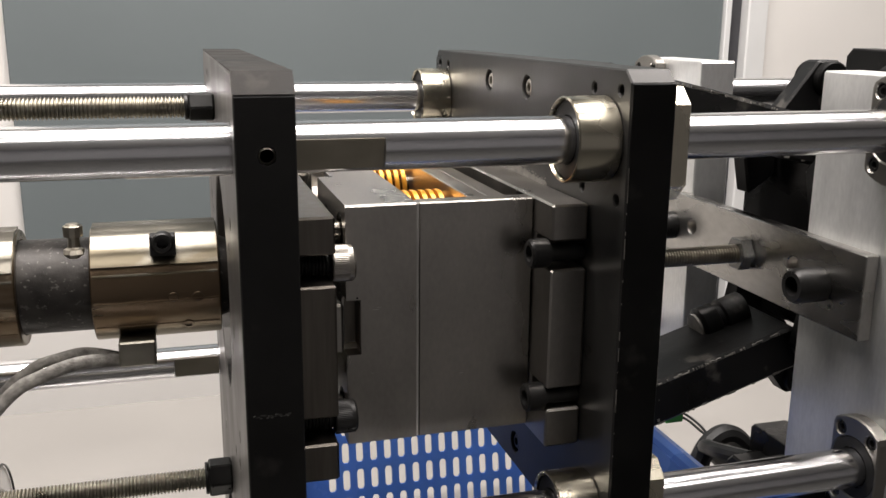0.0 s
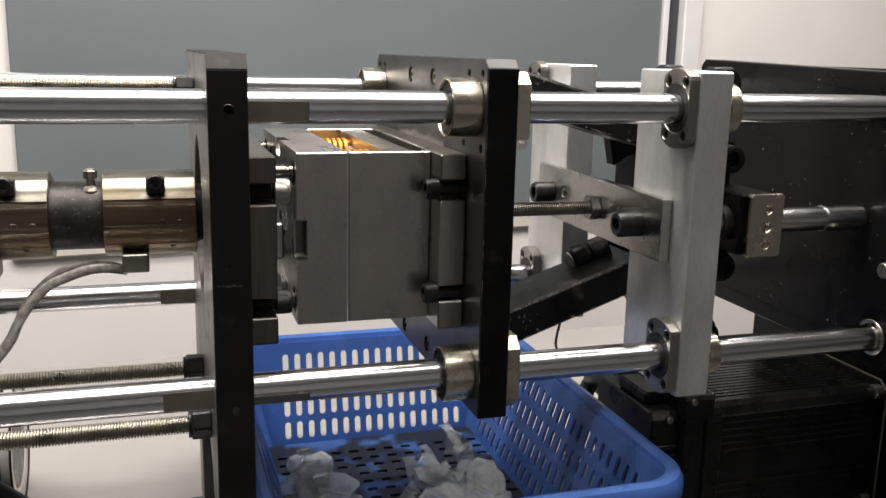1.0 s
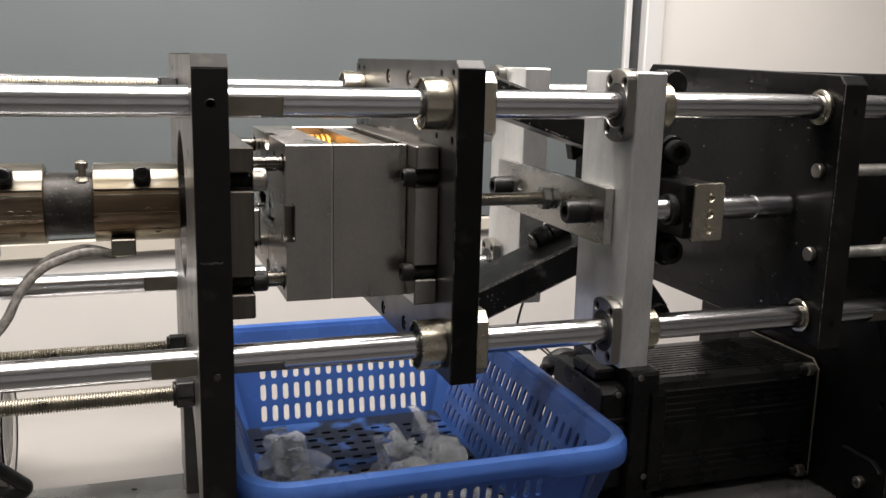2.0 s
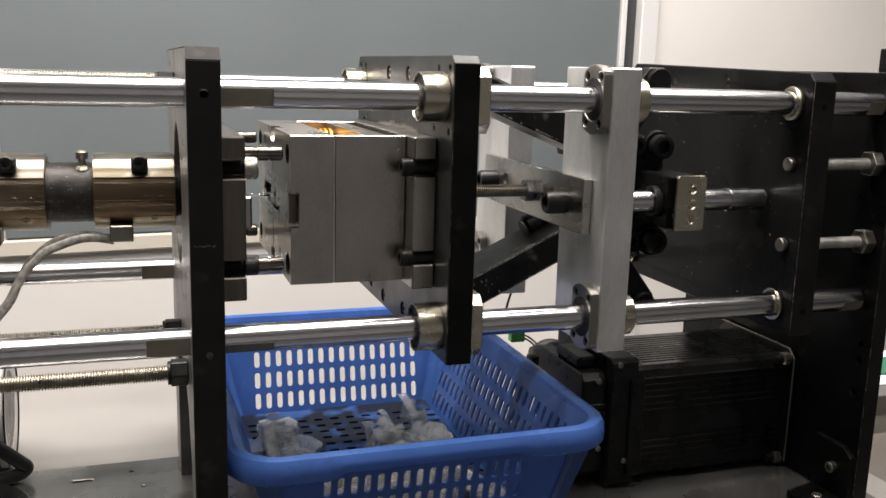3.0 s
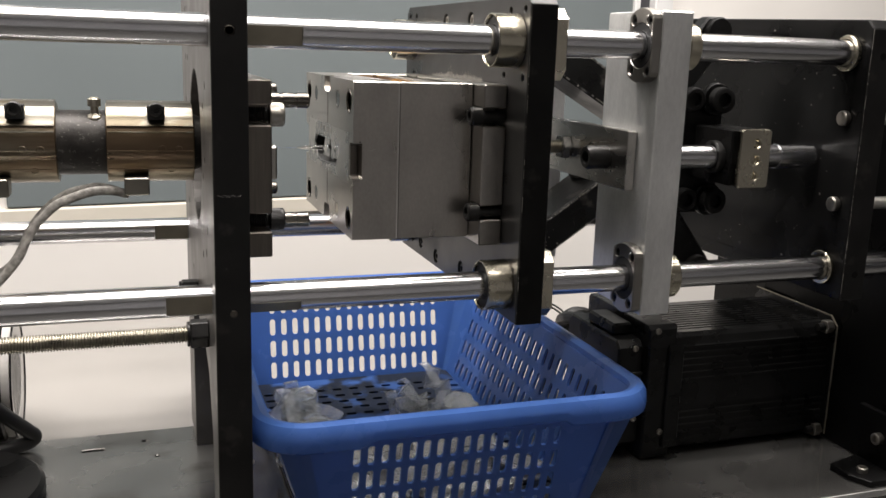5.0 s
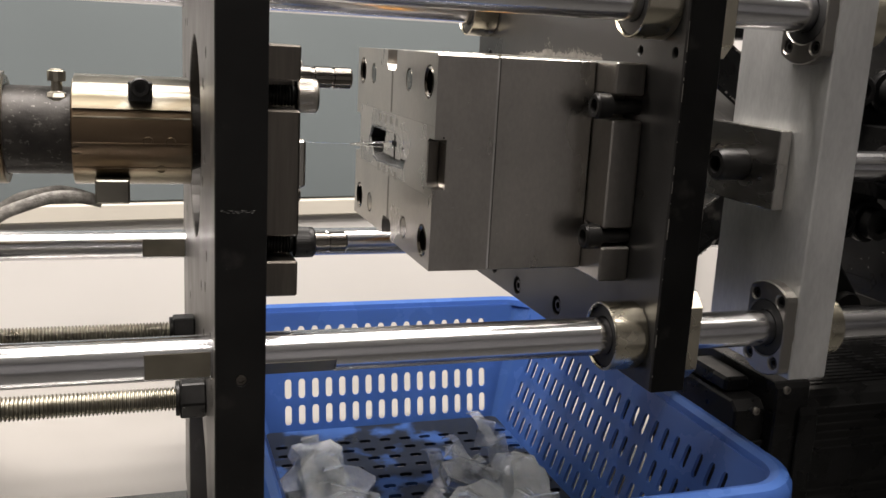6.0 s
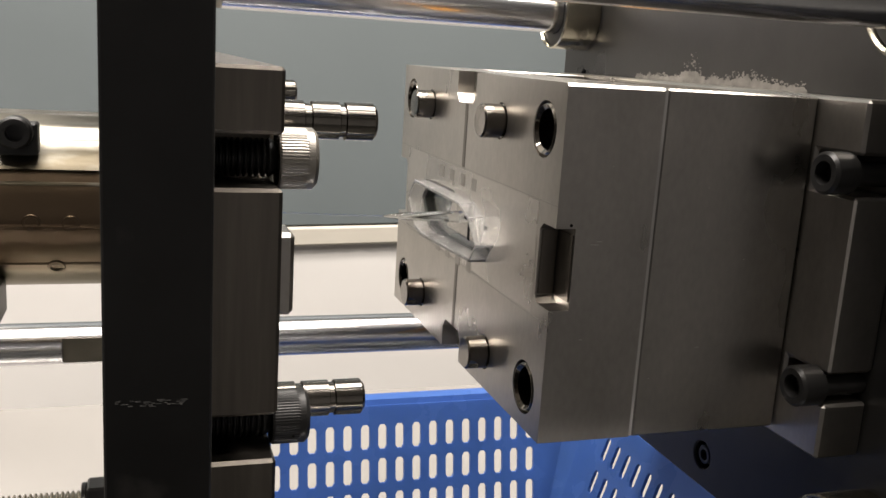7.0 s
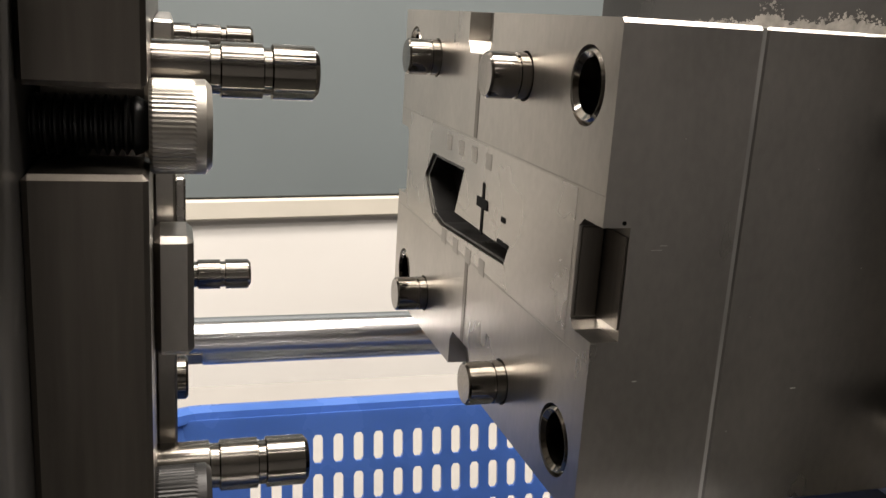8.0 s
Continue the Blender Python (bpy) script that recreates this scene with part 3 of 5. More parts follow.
part("mat", lathe(B(), (-0.207, 0.160, 0.0004), (0, 0, 1), [(0, 0), (0, 0.074), (0.003, 0.0765), (0.010, 0.0765), (0.013, 0.073), (0.0125, 0.05), (0.0125, 0)], 64), M_PAINTBLACK, disc_ob, smooth=True)
hose = thing("black_hose", (-0.14, 0.06, 0), "thick black hose curling onto the base plate", "hose")
part("hose", sweep(B(), [(-0.32, 0.19, 0.12), (-0.24, 0.21, 0.105), (-0.195, 0.225, 0.072), (-0.168, 0.237, 0.040), (-0.151, 0.245, 0.0205), (-0.1455, 0.248, 0.0125), (-0.154, 0.246, 0.0072), (-0.18, 0.235, 0.0068), (-0.24, 0.21, 0.0068)], 0.0062, 14), M_RUBBER, hose, smooth=True)

# ---------------------------------------------------------------- fixed mould half
CY, CZ = 0.1433, U - 0.0858
fm = thing("fixed_mould_half", (0.02, CY, U - 0.145), "ground steel fixed mould half bolted to the platen, with guide pins", "mould half", "mould halves")
XF0, XF1 = 0.0112, 0.0293


def clamp_plate(bm, x0, x1, y0, y1, z0, z1, slots, deep=0.02, back=True):
    """A plate with open bolt slots cut into its front and back edges."""
    pts = [(y0, z0)]
    pts += [(y1, z0)]
    for a, b in slots:
        pts += [(y1, a), (y1 - deep, a), (y1 - deep, b), (y1, b)]
    pts += [(y1, z1), (y0, z1)]
    for a, b in reversed(slots):
        pts += [(y0, b), (y0 + deep, b), (y0 + deep, a), (y0, a)]
    return slab(bm, x0, x1, pts)


FSLOT = ((U - 0.1285, U - 0.1165), (U - 0.0585, U - 0.0455))
part("clamp_plate", clamp_plate(B(), XF0, XF1, 0.03, 2 * CY - 0.03, U - 0.1455, U - 0.0295, FSLOT), M_CLAMP, fm, bevel=0.0009)
part("cavity_plate", slab(B(), XF1, 0.0335, rect(0.075, 0.2116, U - 0.137, U - 0.036)), M_MOULD, fm, bevel=0.0005)
part("core_block", box(B(), 0.0336, 0.0362, 0.115, 0.172, U - 0.098, U - 0.074), M_INSERT, fm, bevel=0.0005)
for y0, y1 in ((0.0555, 0.070), (2 * CY - 0.070, 2 * CY - 0.0555)):
    part("interlock_block", box(B(), 0.0294, 0.0366, y0, y1, U - 0.0978, U - 0.0745), M_MOULD, fm, bevel=0.0012)
part("locating_stub", cyl(B(), (XF1, 0.100, U - 0.1200), (0.0362, 0.100, U - 0.1200), 0.0052, 28, 0.0006), M_PIN, fm, "short steel locating stub", smooth=True)
GUIDE = [(y, z) for y in (0.0692, 2 * CY - 0.0692) for z in (U - 0.0447, U - 0.1280)]
for y, z in GUIDE:
    r = 0.0054
    pin = part("guide_pin", lathe(B(), (XF1, y, z), (1, 0, 0), [(0, 0), (0, r), (0.0105, r), (0.0108, r - 0.0007), (0.0125, r - 0.0007), (0.0128, r), (0.0205, r), (0.0208, r - 0.0007), (0.0222, r - 0.0007), (0.0225, r), (0.0304, r), (0.0314, r - 0.0012), (0.0314, 0)], 36), M_PIN, fm, "polished grooved guide pin", smooth=True)
for k, (y, z) in enumerate([(0.044, U - 0.0526), (0.044, U - 0.1225), (2 * CY - 0.044, U - 0.052), (2 * CY - 0.044, U - 0.1225)]):
    bright = k == 0
    screw = thing("clamp_screw", (XF1, y, z), "bright knurled socket head screw clamping the mould" if bright else "black socket head screw clamping the mould", "bolt", "mould clamping screws")
    r = 0.0079 if bright else 0.0074
    knurl = B()
    seg = 120
    rings = []
    for s, rr, kn in ((0.0, r - 0.0003, 0), (0.0006, r, 1), (0.0068, r, 1), (0.0074, r, 0), (0.0089, r, 0), (0.0099, r * 0.87, 0), (0.0099, r * 0.52, 0), (0.0045, r * 0.52, 0)):
        rings.append([knurl.verts.new((XF1 + s, y + (rr - 0.00013 * kn * (j % 2)) * math.cos(j * math.tau / seg), z + (rr - 0.00013 * kn * (j % 2)) * math.sin(j * math.tau / seg))) for j in range(seg)])
    for p, q in zip(rings, rings[1:]):
        for j in range(seg):
            n = (j + 1) % seg
            knurl.faces.new((p[j], p[n], q[n], q[j]))
    knurl.faces.new(rings[-1])
    part("head", knurl, M_ZINC if bright else M_BOLT, screw)
    part("shank", thread(B(), (XF0 + 0.0002, y, z), (XF1, y, z), 0.0049, 0.0015), M_BOLT, screw, smooth=True)

# ---------------------------------------------------------------- moving platen and moving mould half
mp = thing("moving_platen", (0.185, 0.143, U - 0.195), "black steel moving platen sliding on four bearings", "machine plate", "press platens")
X0, X1 = 0.1753, 0.1950
holes = [ring_pts(y, U + dz, 0.0024, 12) for y, dz in ((0.0345, 0.0205), (0.0095, 0.021), (0.2745, 0.021), (0.256, 0.021), (0.009, -0.024), (0.0425, -0.0235), (0.26, -0.03), (0.045, -0.1835), (0.25, -0.1835))]
cbore = [(ring_pts(y, U + dz, 0.0058, 20), 0.006) for y, dz in ((0.173, 0.0155), (0.114, 0.0155), (0.1805, -0.1855), (0.1165, -0.1815), (0.06, -0.1855), (0.225, -0.1815))]
outer = [(0.0007, U - 0.195), (0.285, U - 0.195), (0.285, U + 0.0235), (0.279, U + 0.0295), (0.006, U + 0.0295), (0.0007, U + 0.0245)]
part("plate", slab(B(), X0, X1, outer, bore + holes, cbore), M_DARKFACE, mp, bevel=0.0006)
# the same plate's shaded front, as a blacker strip
part("front_edge", box(B(), X0 + 0.0003, X1 - 0.0003, -0.0006, 0.0005, U - 0.1948, U + 0.0242), M_BLACK, mp, "front edge with shade put into its black", bevel=0.0003)
for (y, dz) in ((0.173, 0.0155), (0.114, 0.0155), (0.1805, -0.1855), (0.1165, -0.1815), (0.06, -0.1855), (0.225, -0.1815)):
    cap_screw(mp, "plate_screw", (X0 + 0.0058, y, U + dz), (1, 0, 0), 0.0042, 0.0048, mat=M_ZINC if dz > 0 else M_BOLT)
for y in (YF, YB):
    for z in (ZT, ZL):
        bearing = part("bearing", tube(B(), (X0 - 0.0192, y, z), (X0, y, z), 0.0180, 0.0165, 48), M_NICKEL, mp, "nickel-plated bearing sleeve", smooth=True)
        part("seal", tube(B(), (X0 - 0.0172, y, z), (X0 - 0.0152, y, z), 0.0164, R + 0.0002, 40, 0.0003), M_DARKRING, bearing, "black rubber seal", smooth=True)
        s = 1 if y < 0.1 else -1
        fy0, fy1 = sorted((y - s * 0.0175, y + s * 0.0205))
        zs = (z - 0.0255, z + 0.0222) if z == ZT else (z - 0.0222, z + 0.0255)
        part("flange", slab(B(), X1, X1 + 0.0105, rect(fy0, fy1, zs[0], zs[1], 0.007), [ring_pts(y, z, R + 0.0003, 32)]), M_NICKEL, bearing, "squared bearing flange", bevel=0.0008)
        for hz in (-0.019, 0.019):
            cap_screw(bearing, "flange_screw", (X1 + 0.0106, y + s * 0.0, z + hz), (-1, 0, 0), 0.003, 0.0025)
# dried residue on the plate's face over the mould
rng = random.Random(4)
bm = B()
for k in range(1500):
    cy = 0.084 + 0.119 * rng.random()
    top = 0.0035 + 0.011 * math.exp(-((cy - 0.157) / 0.007) ** 2) + 0.004 * math.exp(-((cy - 0.118) / 0.018) ** 2) + 0.0035 * noise.noise(Vector((cy * 160, 3.1, 0)))
    up = rng.random() ** 1.4
    cz = U - 0.0305 + max(top, 0.001) * up
    if k < 520:
        up *= 0.45
        cz = U - 0.0305 + max(top, 0.001) * up
    w = (0.0016 + 0.0012 * rng.random()) if k < 520 else (0.0005 + 0.0016 * rng.random() ** 2) * (1.1 - 0.75 * up)
    h = w * (0.35 + 0.5 * rng.random())
    tilt = 0.25 * rng.uniform(-1, 1)
    n = 7
    ring = []
    for q in range(n):
        a = q * math.tau / n
        r = 0.55 + 0.6 * rng.random()
        u, v = w * r * math.cos(a), h * r * math.sin(a)
        ring.append(bm.verts.new((X0 - 0.0002 - 0.0000002 * k, cy + u - tilt * v, cz + v + tilt * u)))
    bm.faces.new(ring)
tagged(part("adhesive_residue", bm, M_RESIDUE, mp, "flaky pale adhesive residue"), kind="stuff")
for s in (-1, 1):
    # clevis blocks on the back for the toggle links
    zc = U - 0.0858 + s * 0.089
    for y in (0.103, 0.17):
        part("clevis", slab(B(), X1, X1 + 0.02, rect(y, y + 0.012, zc - 0.011, zc + 0.013, 0.004)), M_PAINTBLACK, mp, bevel=0.0008)

mm = thing("moving_mould_half", (0.11, CY, U - 0.1415), "ground steel moving mould half with an eight-sided cavity", "mould half", "mould halves")
A0, A1, A2, A3 = 0.0702, 0.0767, 0.1030, 0.1575
Y0, Y1, Z0, Z1 = 0.0549, 2 * CY - 0.0549, U - 0.1415, U - 0.0301
n0, n1 = 0.1332, 0.1545           # top and bottom notches
CH = 0.0009
face = [(Y0, Z0), (n0, Z0), (n0, Z0 + 0.0085), (n0 + 0.003, Z0 + 0.0118), (n1 - 0.003, Z0 + 0.0118), (n1, Z0 + 0.0085), (n1, Z0), (Y1, Z0),
        (Y1, U - 0.0985), (Y1 - 0.009, U - 0.0985), (Y1 - 0.0115, U - 0.0965), (Y1 - 0.0115, U - 0.075), (Y1 - 0.009, U - 0.073), (Y1, U - 0.073),
        (Y1, Z1), (n1, Z1), (n1, Z1 - 0.0085), (n1 - 0.003, Z1 - 0.0118), (n0 + 0.003, Z1 - 0.0118), (n0, Z1 - 0.0085), (n0, Z1), (Y0 + CH, Z1), (Y0, Z1 - CH),
        (Y0, U - 0.073), (Y0 + 0.009, U - 0.073), (Y0 + 0.0115, U - 0.075), (Y0 + 0.0115, U - 0.0965), (Y0 + 0.009, U - 0.0985), (Y0, U - 0.0985)]
CAV = [(0.1945, U - 0.0858), (0.186, U - 0.0772), (0.1255, U - 0.0768), (0.115, U - 0.0805), (0.1045, U - 0.0895), (0.111, U - 0.0965), (0.172, U - 0.0995), (0.183, U - 0.0978)]
DEEP = [(0.1945, U - 0.0858), (0.186, U - 0.0772), (0.1500, U - 0.0765), (0.1575, U - 0.0918), (0.1200, U - 0.0918), (0.1080, U - 0.0905), (0.1110, U - 0.0965), (0.172, U - 0.0995), (0.183, U - 0.0978)]
RET = [(0.1065, U - 0.0455), (2 * CY - 0.0985, U - 0.0455), (2 * CY - 0.0985, U - 0.1280), (0.1065, U - 0.1285)]
bushes = [ring_pts(y, z, 0.0088, 32) for y, z in GUIDE]
retl = [ring_pts(y, z, 0.0064, 28) for y, z in RET]
part("parting_plate", slab(B(), A0, A1, face, bushes + retl + [DEEP], [], back=False), M_MOULD, mm, "bright parting face with notches")
# flat bright strip holding the glint of the seam's chamfers
part("seam_glint", box(B(), A2 - 0.0008, A2 + 0.0003, Y0 + 0.0002, Y0 + 0.004, Z0 + 0.0003, Z1 - 0.0004), M_BRIGHT, mm, "chamfered seam, its glint put into a bright strip")
part("core_plate", slab(B(), A1, A2 - 0.0008, [(Y0, Z0), (Y1, Z0), (Y1, Z1), (Y0 + CH, Z1), (Y0, Z1 - CH)], [ring_pts(y, z, 0.0075, 28) for y, z in GUIDE] + retl, [(DEEP, 0.020)]), M_MOULD, mm)
# dark sleeve and plate added in the cavity, standing in for its shade
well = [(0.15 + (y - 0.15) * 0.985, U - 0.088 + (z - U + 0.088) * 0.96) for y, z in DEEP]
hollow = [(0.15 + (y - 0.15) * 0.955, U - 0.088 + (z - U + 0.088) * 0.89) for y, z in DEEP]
part("well_shade", slab(B(), A0 + 0.0009, A1 + 0.0034, well, [hollow]), M_BOLT, mm, "dark sleeve added for the shade inside the cavity")
part("cavity_shade", slab(B(), A1 + 0.0035, A1 + 0.006, well), M_BOLT, mm, "dark plate added for the shade deep in the cavity", bevel=0.0004)
for y, z in GUIDE:
    part("guide_bush", tube(B(), (A0 - 0.0002, y, z), (A2 - 0.002, y, z), 0.0087, 0.0062, 36, 0.0012), M_PIN, mm, "bright guide bush", smooth=True)
part("spacer_block", box(B(), A2 + 0.0003, A3, Y0, Y0 + 0.0095, Z0, Z1 - 0.0001), M_MOULD, mm, "ground steel spacer block", bevel=0.0006)
part("spacer_block", box(B(), A2 + 0.0003, A3, Y1 - 0.0095, Y1, Z0, Z1 - 0.0001), M_MOULD, mm, "ground steel spacer block", bevel=0.0006)
part("cavity_insert", slab(B(), A0 - 0.00006, A0 + 0.0005, rect(0.0685, 0.2181, U - 0.1027, U - 0.0670), [DEEP]), M_INSERT, mm, "polished insert round the cavity")
# solid black strips drawn for the slots' shade, not cut in
cross = B()
box(cross, A0 - 0.0003, A0 + 0.0003, 0.1302, 0.1318, U - 0.0925, U - 0.0775)
box(cross, A0 - 0.00035, A0 + 0.0003, 0.1268, 0.1362, U - 0.0850, U - 0.0822)
box(cross, A0 - 0.0003, A0 + 0.0003, 0.1120, 0.1150, U - 0.0852, U - 0.0838)
box(cross, A0 - 0.0003, A0 + 0.0003, 0.1085, 0.1170, U - 0.0915, U - 0.0904)
part("runner_slot_shade", cross, M_HOLE, mm, "thin dark strips for the shade in the runner slots")
# thin dark plates over the pocket's faces, painting in its shade
for ya, yb in ((Y0 + 0.0006, Y0 + 0.0113), (Y1 - 0.0113, Y1 - 0.0006)):
    part("pocket_floor_shade", box(B(), A1 - 0.0004, A1 - 0.0001, ya, yb, U - 0.0960, U - 0.0752), M_CLAMP, mm, "thin dark plate added for the pocket floor's shade")
part("pocket_wall_shade", box(B(), A0 + 0.0008, A1 - 0.0005, Y0 + 0.0109, Y0 + 0.0114, U - 0.0960, U - 0.0752), M_CLAMP, mm, "thin dark plate added for the pocket wall's shade", bevel=0.0002)
lines = B()
for z0, z1 in ((U - 0.0665, U - 0.0662), (U - 0.1035, U - 0.1032)):
    box(lines, A0 - 0.0001, A0 + 0.0002, Y0 + 0.0005, Y1 - 0.0005, z0, z1)
part("insert_joints", lines, M_MFACE, mm, "fine joint lines of the inserts")
for z0, z1 in ((U - 0.0661, Z1 - 0.0119), (Z0 + 0.0119, U - 0.1036)):
    part("cross_groove", box(B(), A0 - 0.0001, A0 + 0.0002, n0 + 0.0075, n0 + 0.0105, z0, z1), M_CLAMP, mm, "dull cross groove")
for y0 in (0.165, 0.152, 0.139, 0.126):
    for z in (U - 0.0705, U - 0.1015):
        part("vent_relief", box(B(), A0 - 0.00014, A0 + 0.0002, y0, y0 + 0.005, z - 0.0028, z + 0.0018), M_MFACE, mm, "matt vent relief")
MARKS = [(0.1371, -0.083, 0.00025, 0.0003), (0.1071, -0.122, 0.0003, 0.00025), (0.0821, -0.078, 0.0026, 0.00012), (0.0841, -0.077, 0.0018, 0.0001), (0.0811, -0.108, 0.0012, 0.00012), (0.1231, -0.112, 0.0014, 0.0001), (0.0871, -0.054, 0.0002, 0.0002), (0.1091, -0.094, 0.0002, 0.00025), (0.1211, -0.06, 0.00025, 0.0002)]
PINX, PINZ = 0.0751, -0.072
marks = B()
for x, dz, w, h in MARKS:
    box(marks, x, x + w, Y0 - 0.00012, Y0 + 0.0002, U + dz, U + dz + h)
tagged(part("surface_scratches", marks, M_BRIGHT, mm, "fine bright nicks on the ground face"), kind="stuff")
part("pin_hole", cyl(B(), (PINX, Y0 - 0.0001, U + PINZ), (PINX, Y0 + 0.001, U + PINZ), 0.0005, 12), M_HOLE, mm, "tiny dark disc for the shade in a pin hole")
MSLOT = ((U - 0.1255, U - 0.1155), (U - 0.0590, U - 0.0463))
rear = thing("rear_clamp_plate", (0.166, CY, U - 0.144), "ground steel rear clamping plate of the mould", "clamp plate")
part("plate", clamp_plate(B(), A3 + 0.0003, X0 - 0.0004, 0.033, 2 * CY - 0.033, U - 0.1440, U - 0.0298, MSLOT), M_MOULD, rear, bevel=0.001)
MBOLTS = []
for y, z in ((0.0385, U - 0.0523), (0.0385, U - 0.1205), (2 * CY - 0.0385, U - 0.0523), (2 * CY - 0.0385, U - 0.1205)):
    ob = thing("mould_bolt", (A3, y, z), "black socket head bolt holding the moving mould half", "bolt", "moving mould bolts")
    cap_screw(ob, "head", (A3 + 0.0002, y, z), (1, 0, 0), 0.0066, 0.0085, 0.0172)
    MBOLTS.append(ob)
ej = thing("ejector_plate", (0.14, CY, U - 0.14), "ejector plates with four return pins inside the mould", "ejector")
part("front_plate", box(B(), 0.1305, 0.1395, Y0 + 0.0105, Y1 - 0.0105, Z0 + 0.001, Z1 - 0.001), M_MOULD, ej, bevel=0.0005)
part("rear_plate", box(B(), 0.1402, 0.1495, Y0 + 0.0105, Y1 - 0.0105, Z0 + 0.001, Z1 - 0.0015), M_MOULD, ej, bevel=0.0005)
for y, z in RET:
    part("return_pin", lathe(B(), (A0 + 0.0001, y, z), (1, 0, 0), [(0, 0), (0, 0.0053), (0.0006, 0.0059), (0.007, 0.0059), (0.0072, 0.0055), (0.0078, 0.0055), (0.008, 0.0059), (0.0604, 0.0059), (0.0604, 0)], 32), M_PIN, ej, "polished return pin", smooth=True)
SPR = []
for y, z in RET:
    pts = []
    bm = B()
    turns, n = 6.2, 6.2 * 14
    for k in range(int(n) + 1):
        a = k / 14 * math.tau
        pts.append(Vector((A2 + 0.001 + 0.026 * k / n, y + 0.0102 * math.cos(a), z + 0.0102 * math.sin(a))))
    rings = []
    for k, p in enumerate(pts):
        a = k / 14 * math.tau
        rad = Vector((0, math.cos(a), math.sin(a)))
        rings.append([bm.verts.new(p + rad * du + Vector((dx, 0, 0))) for dx, du in ((-0.0011, -0.0014), (0.0011, -0.0014), (0.0011, 0.0014), (-0.0011, 0.0014))])
    for p, q in zip(rings, rings[1:]):
        for j in range(4):
            bm.faces.new((p[j], p[(j + 1) % 4], q[(j + 1) % 4], q[j]))
    bm.faces.new(rings[0])
    bm.faces.new(rings[-1])
    sp = thing("die_spring", (A2, y, z), "gold coloured die spring round a return pin", "spring", "die springs")
    part("coil", bm, M_SPRING, sp, smooth=True)
    SPR.append(sp)

# the moulded part with its sprue, and the thin thread of plastic
prod = thing("moulded_part", (A0, CY, U - 0.085), "frosted clear plastic eight-sided moulded tray", "moulded part")
inner = [(CY + 0.006 + (y - CY - 0.006) * 0.965, U - 0.0875 + (z - U + 0.0875) * 0.86) for y, z in CAV]
outl = [(CY + 0.006 + (y - CY - 0.006) * 0.993, U - 0.0875 + (z - U + 0.0875) * 0.98) for y, z in CAV]
part("wall", slab(B(), A0 - 0.0003, A0 + 0.0089, outl, [inner]), M_FROST, prod, "clear tray wall", bevel=0.0002)
part("floor_panel", slab(B(), A0 + 0.0090, A0 + 0.0098, outl), M_CLEAR, prod, "clear tray floor", bevel=0.0002)
strand = thing("plastic_strand", (A0 - 0.024, 0.1423, U - 0.0855), "clear tapered sprue with a hair-thin plastic strand", "sprue")
part("sprue", lathe(B(), (A0 + 0.0088, 0.1423, U - 0.0855), (-1, 0, 0), [(0, 0), (0, 0.0024), (0.026, 0.0014), (0.033, 0.0004), (0.033, 0)], 16), M_CLEAR, strand, "tapered clear sprue", smooth=True)
part("strand", sweep(B(), [(A0 - 0.024, 0.1423, U - 0.0855), (A0 - 0.045, 0.1423, U - 0.0850), (A0 - 0.066, 0.1423, U - 0.0843), (A0 - 0.09, 0.1423, U - 0.0838)], 0.00022, 6), M_CLEAR, strand, smooth=True)

# ---------------------------------------------------------------- aluminium columns with crossbar
C0, C1 = 0.2970, 0.3215


def column(y0, y1, bar_y, label):
    ob = thing("support_column", (0.309, (y0 + y1) / 2, U - 0.196), label, "column", "aluminium columns")
    part("column", slab(B(), C0, C1, rect(y0, y1, U - 0.1965, U + 0.0245, 0.0012), [ring_pts(bar_y, z, R + 0.0004, 32) for z in (ZT, ZL)]), M_ALU, ob, bevel=0.0008)
    for z in (ZT, ZL):
        pts = []
        for k in range(40):
            a = k * math.tau / 40
            pts.append((bar_y + max(-0.0165, min(0.0165, 0.0265 * math.cos(a))), z + 0.0265 * math.sin(a)))
        fl = part("bearing_flange", slab(B(), C0 - 0.0075, C0 - 0.0002, pts, [ring_pts(bar_y, z, R + 0.0058, 36)] + [ring_pts(bar_y + sy * 0.0105, z + sz * 0.0175, 0.0035, 16) for sy in (-1, 1) for sz in (-1, 1)]), M_MFACE, ob, "round steel bearing flange", bevel=0.0007)
        part("seal", tube(B(), (C0 - 0.0072, bar_y, z), (C0 - 0.0055, bar_y, z), R + 0.0057, R + 0.0002, 40, 0.0002), M_DARKRING, fl, "black rubber seal", smooth=True)
        for sy in (-1, 1):
            for sz in (-1, 1):
                cap_screw(fl, "flange_screw", (C0 - 0.0025, bar_y + sy * 0.0105, z + sz * 0.0175), (1, 0, 0), 0.0032, 0.0038)
        part("bearing_end", tube(B(), (C1, bar_y, z), (C1 + 0.0095, bar_y, z), 0.0168, R + 0.0003, 40), M_NICKEL, ob, "nickel bearing end", smooth=True)
    return ob


column(0.006, 0.0845, YF, "brushed aluminium support column gripping two tie bars")
column(2 * CY - 0.0845, 2 * CY - 0.006, YB, "brushed aluminium support column on the wall side")
cb = thing("crossbar", (0.2925, CY, U - 0.105), "brushed steel crossbar bolted between the two columns", "crossbar")
RY = 0.126         # the ejector rod stands a little in front of the middle
part("bar", slab(B(), 0.2888, 0.2966, rect(0.0285, 0.2405, U - 0.1055, U - 0.0615, 0.0006), [], [(ring_pts(y, U - 0.0800, 0.005, 20), 0.0068) for y in (0.083, 0.187)]), M_BRUSHED, cb, bevel=0.0007)
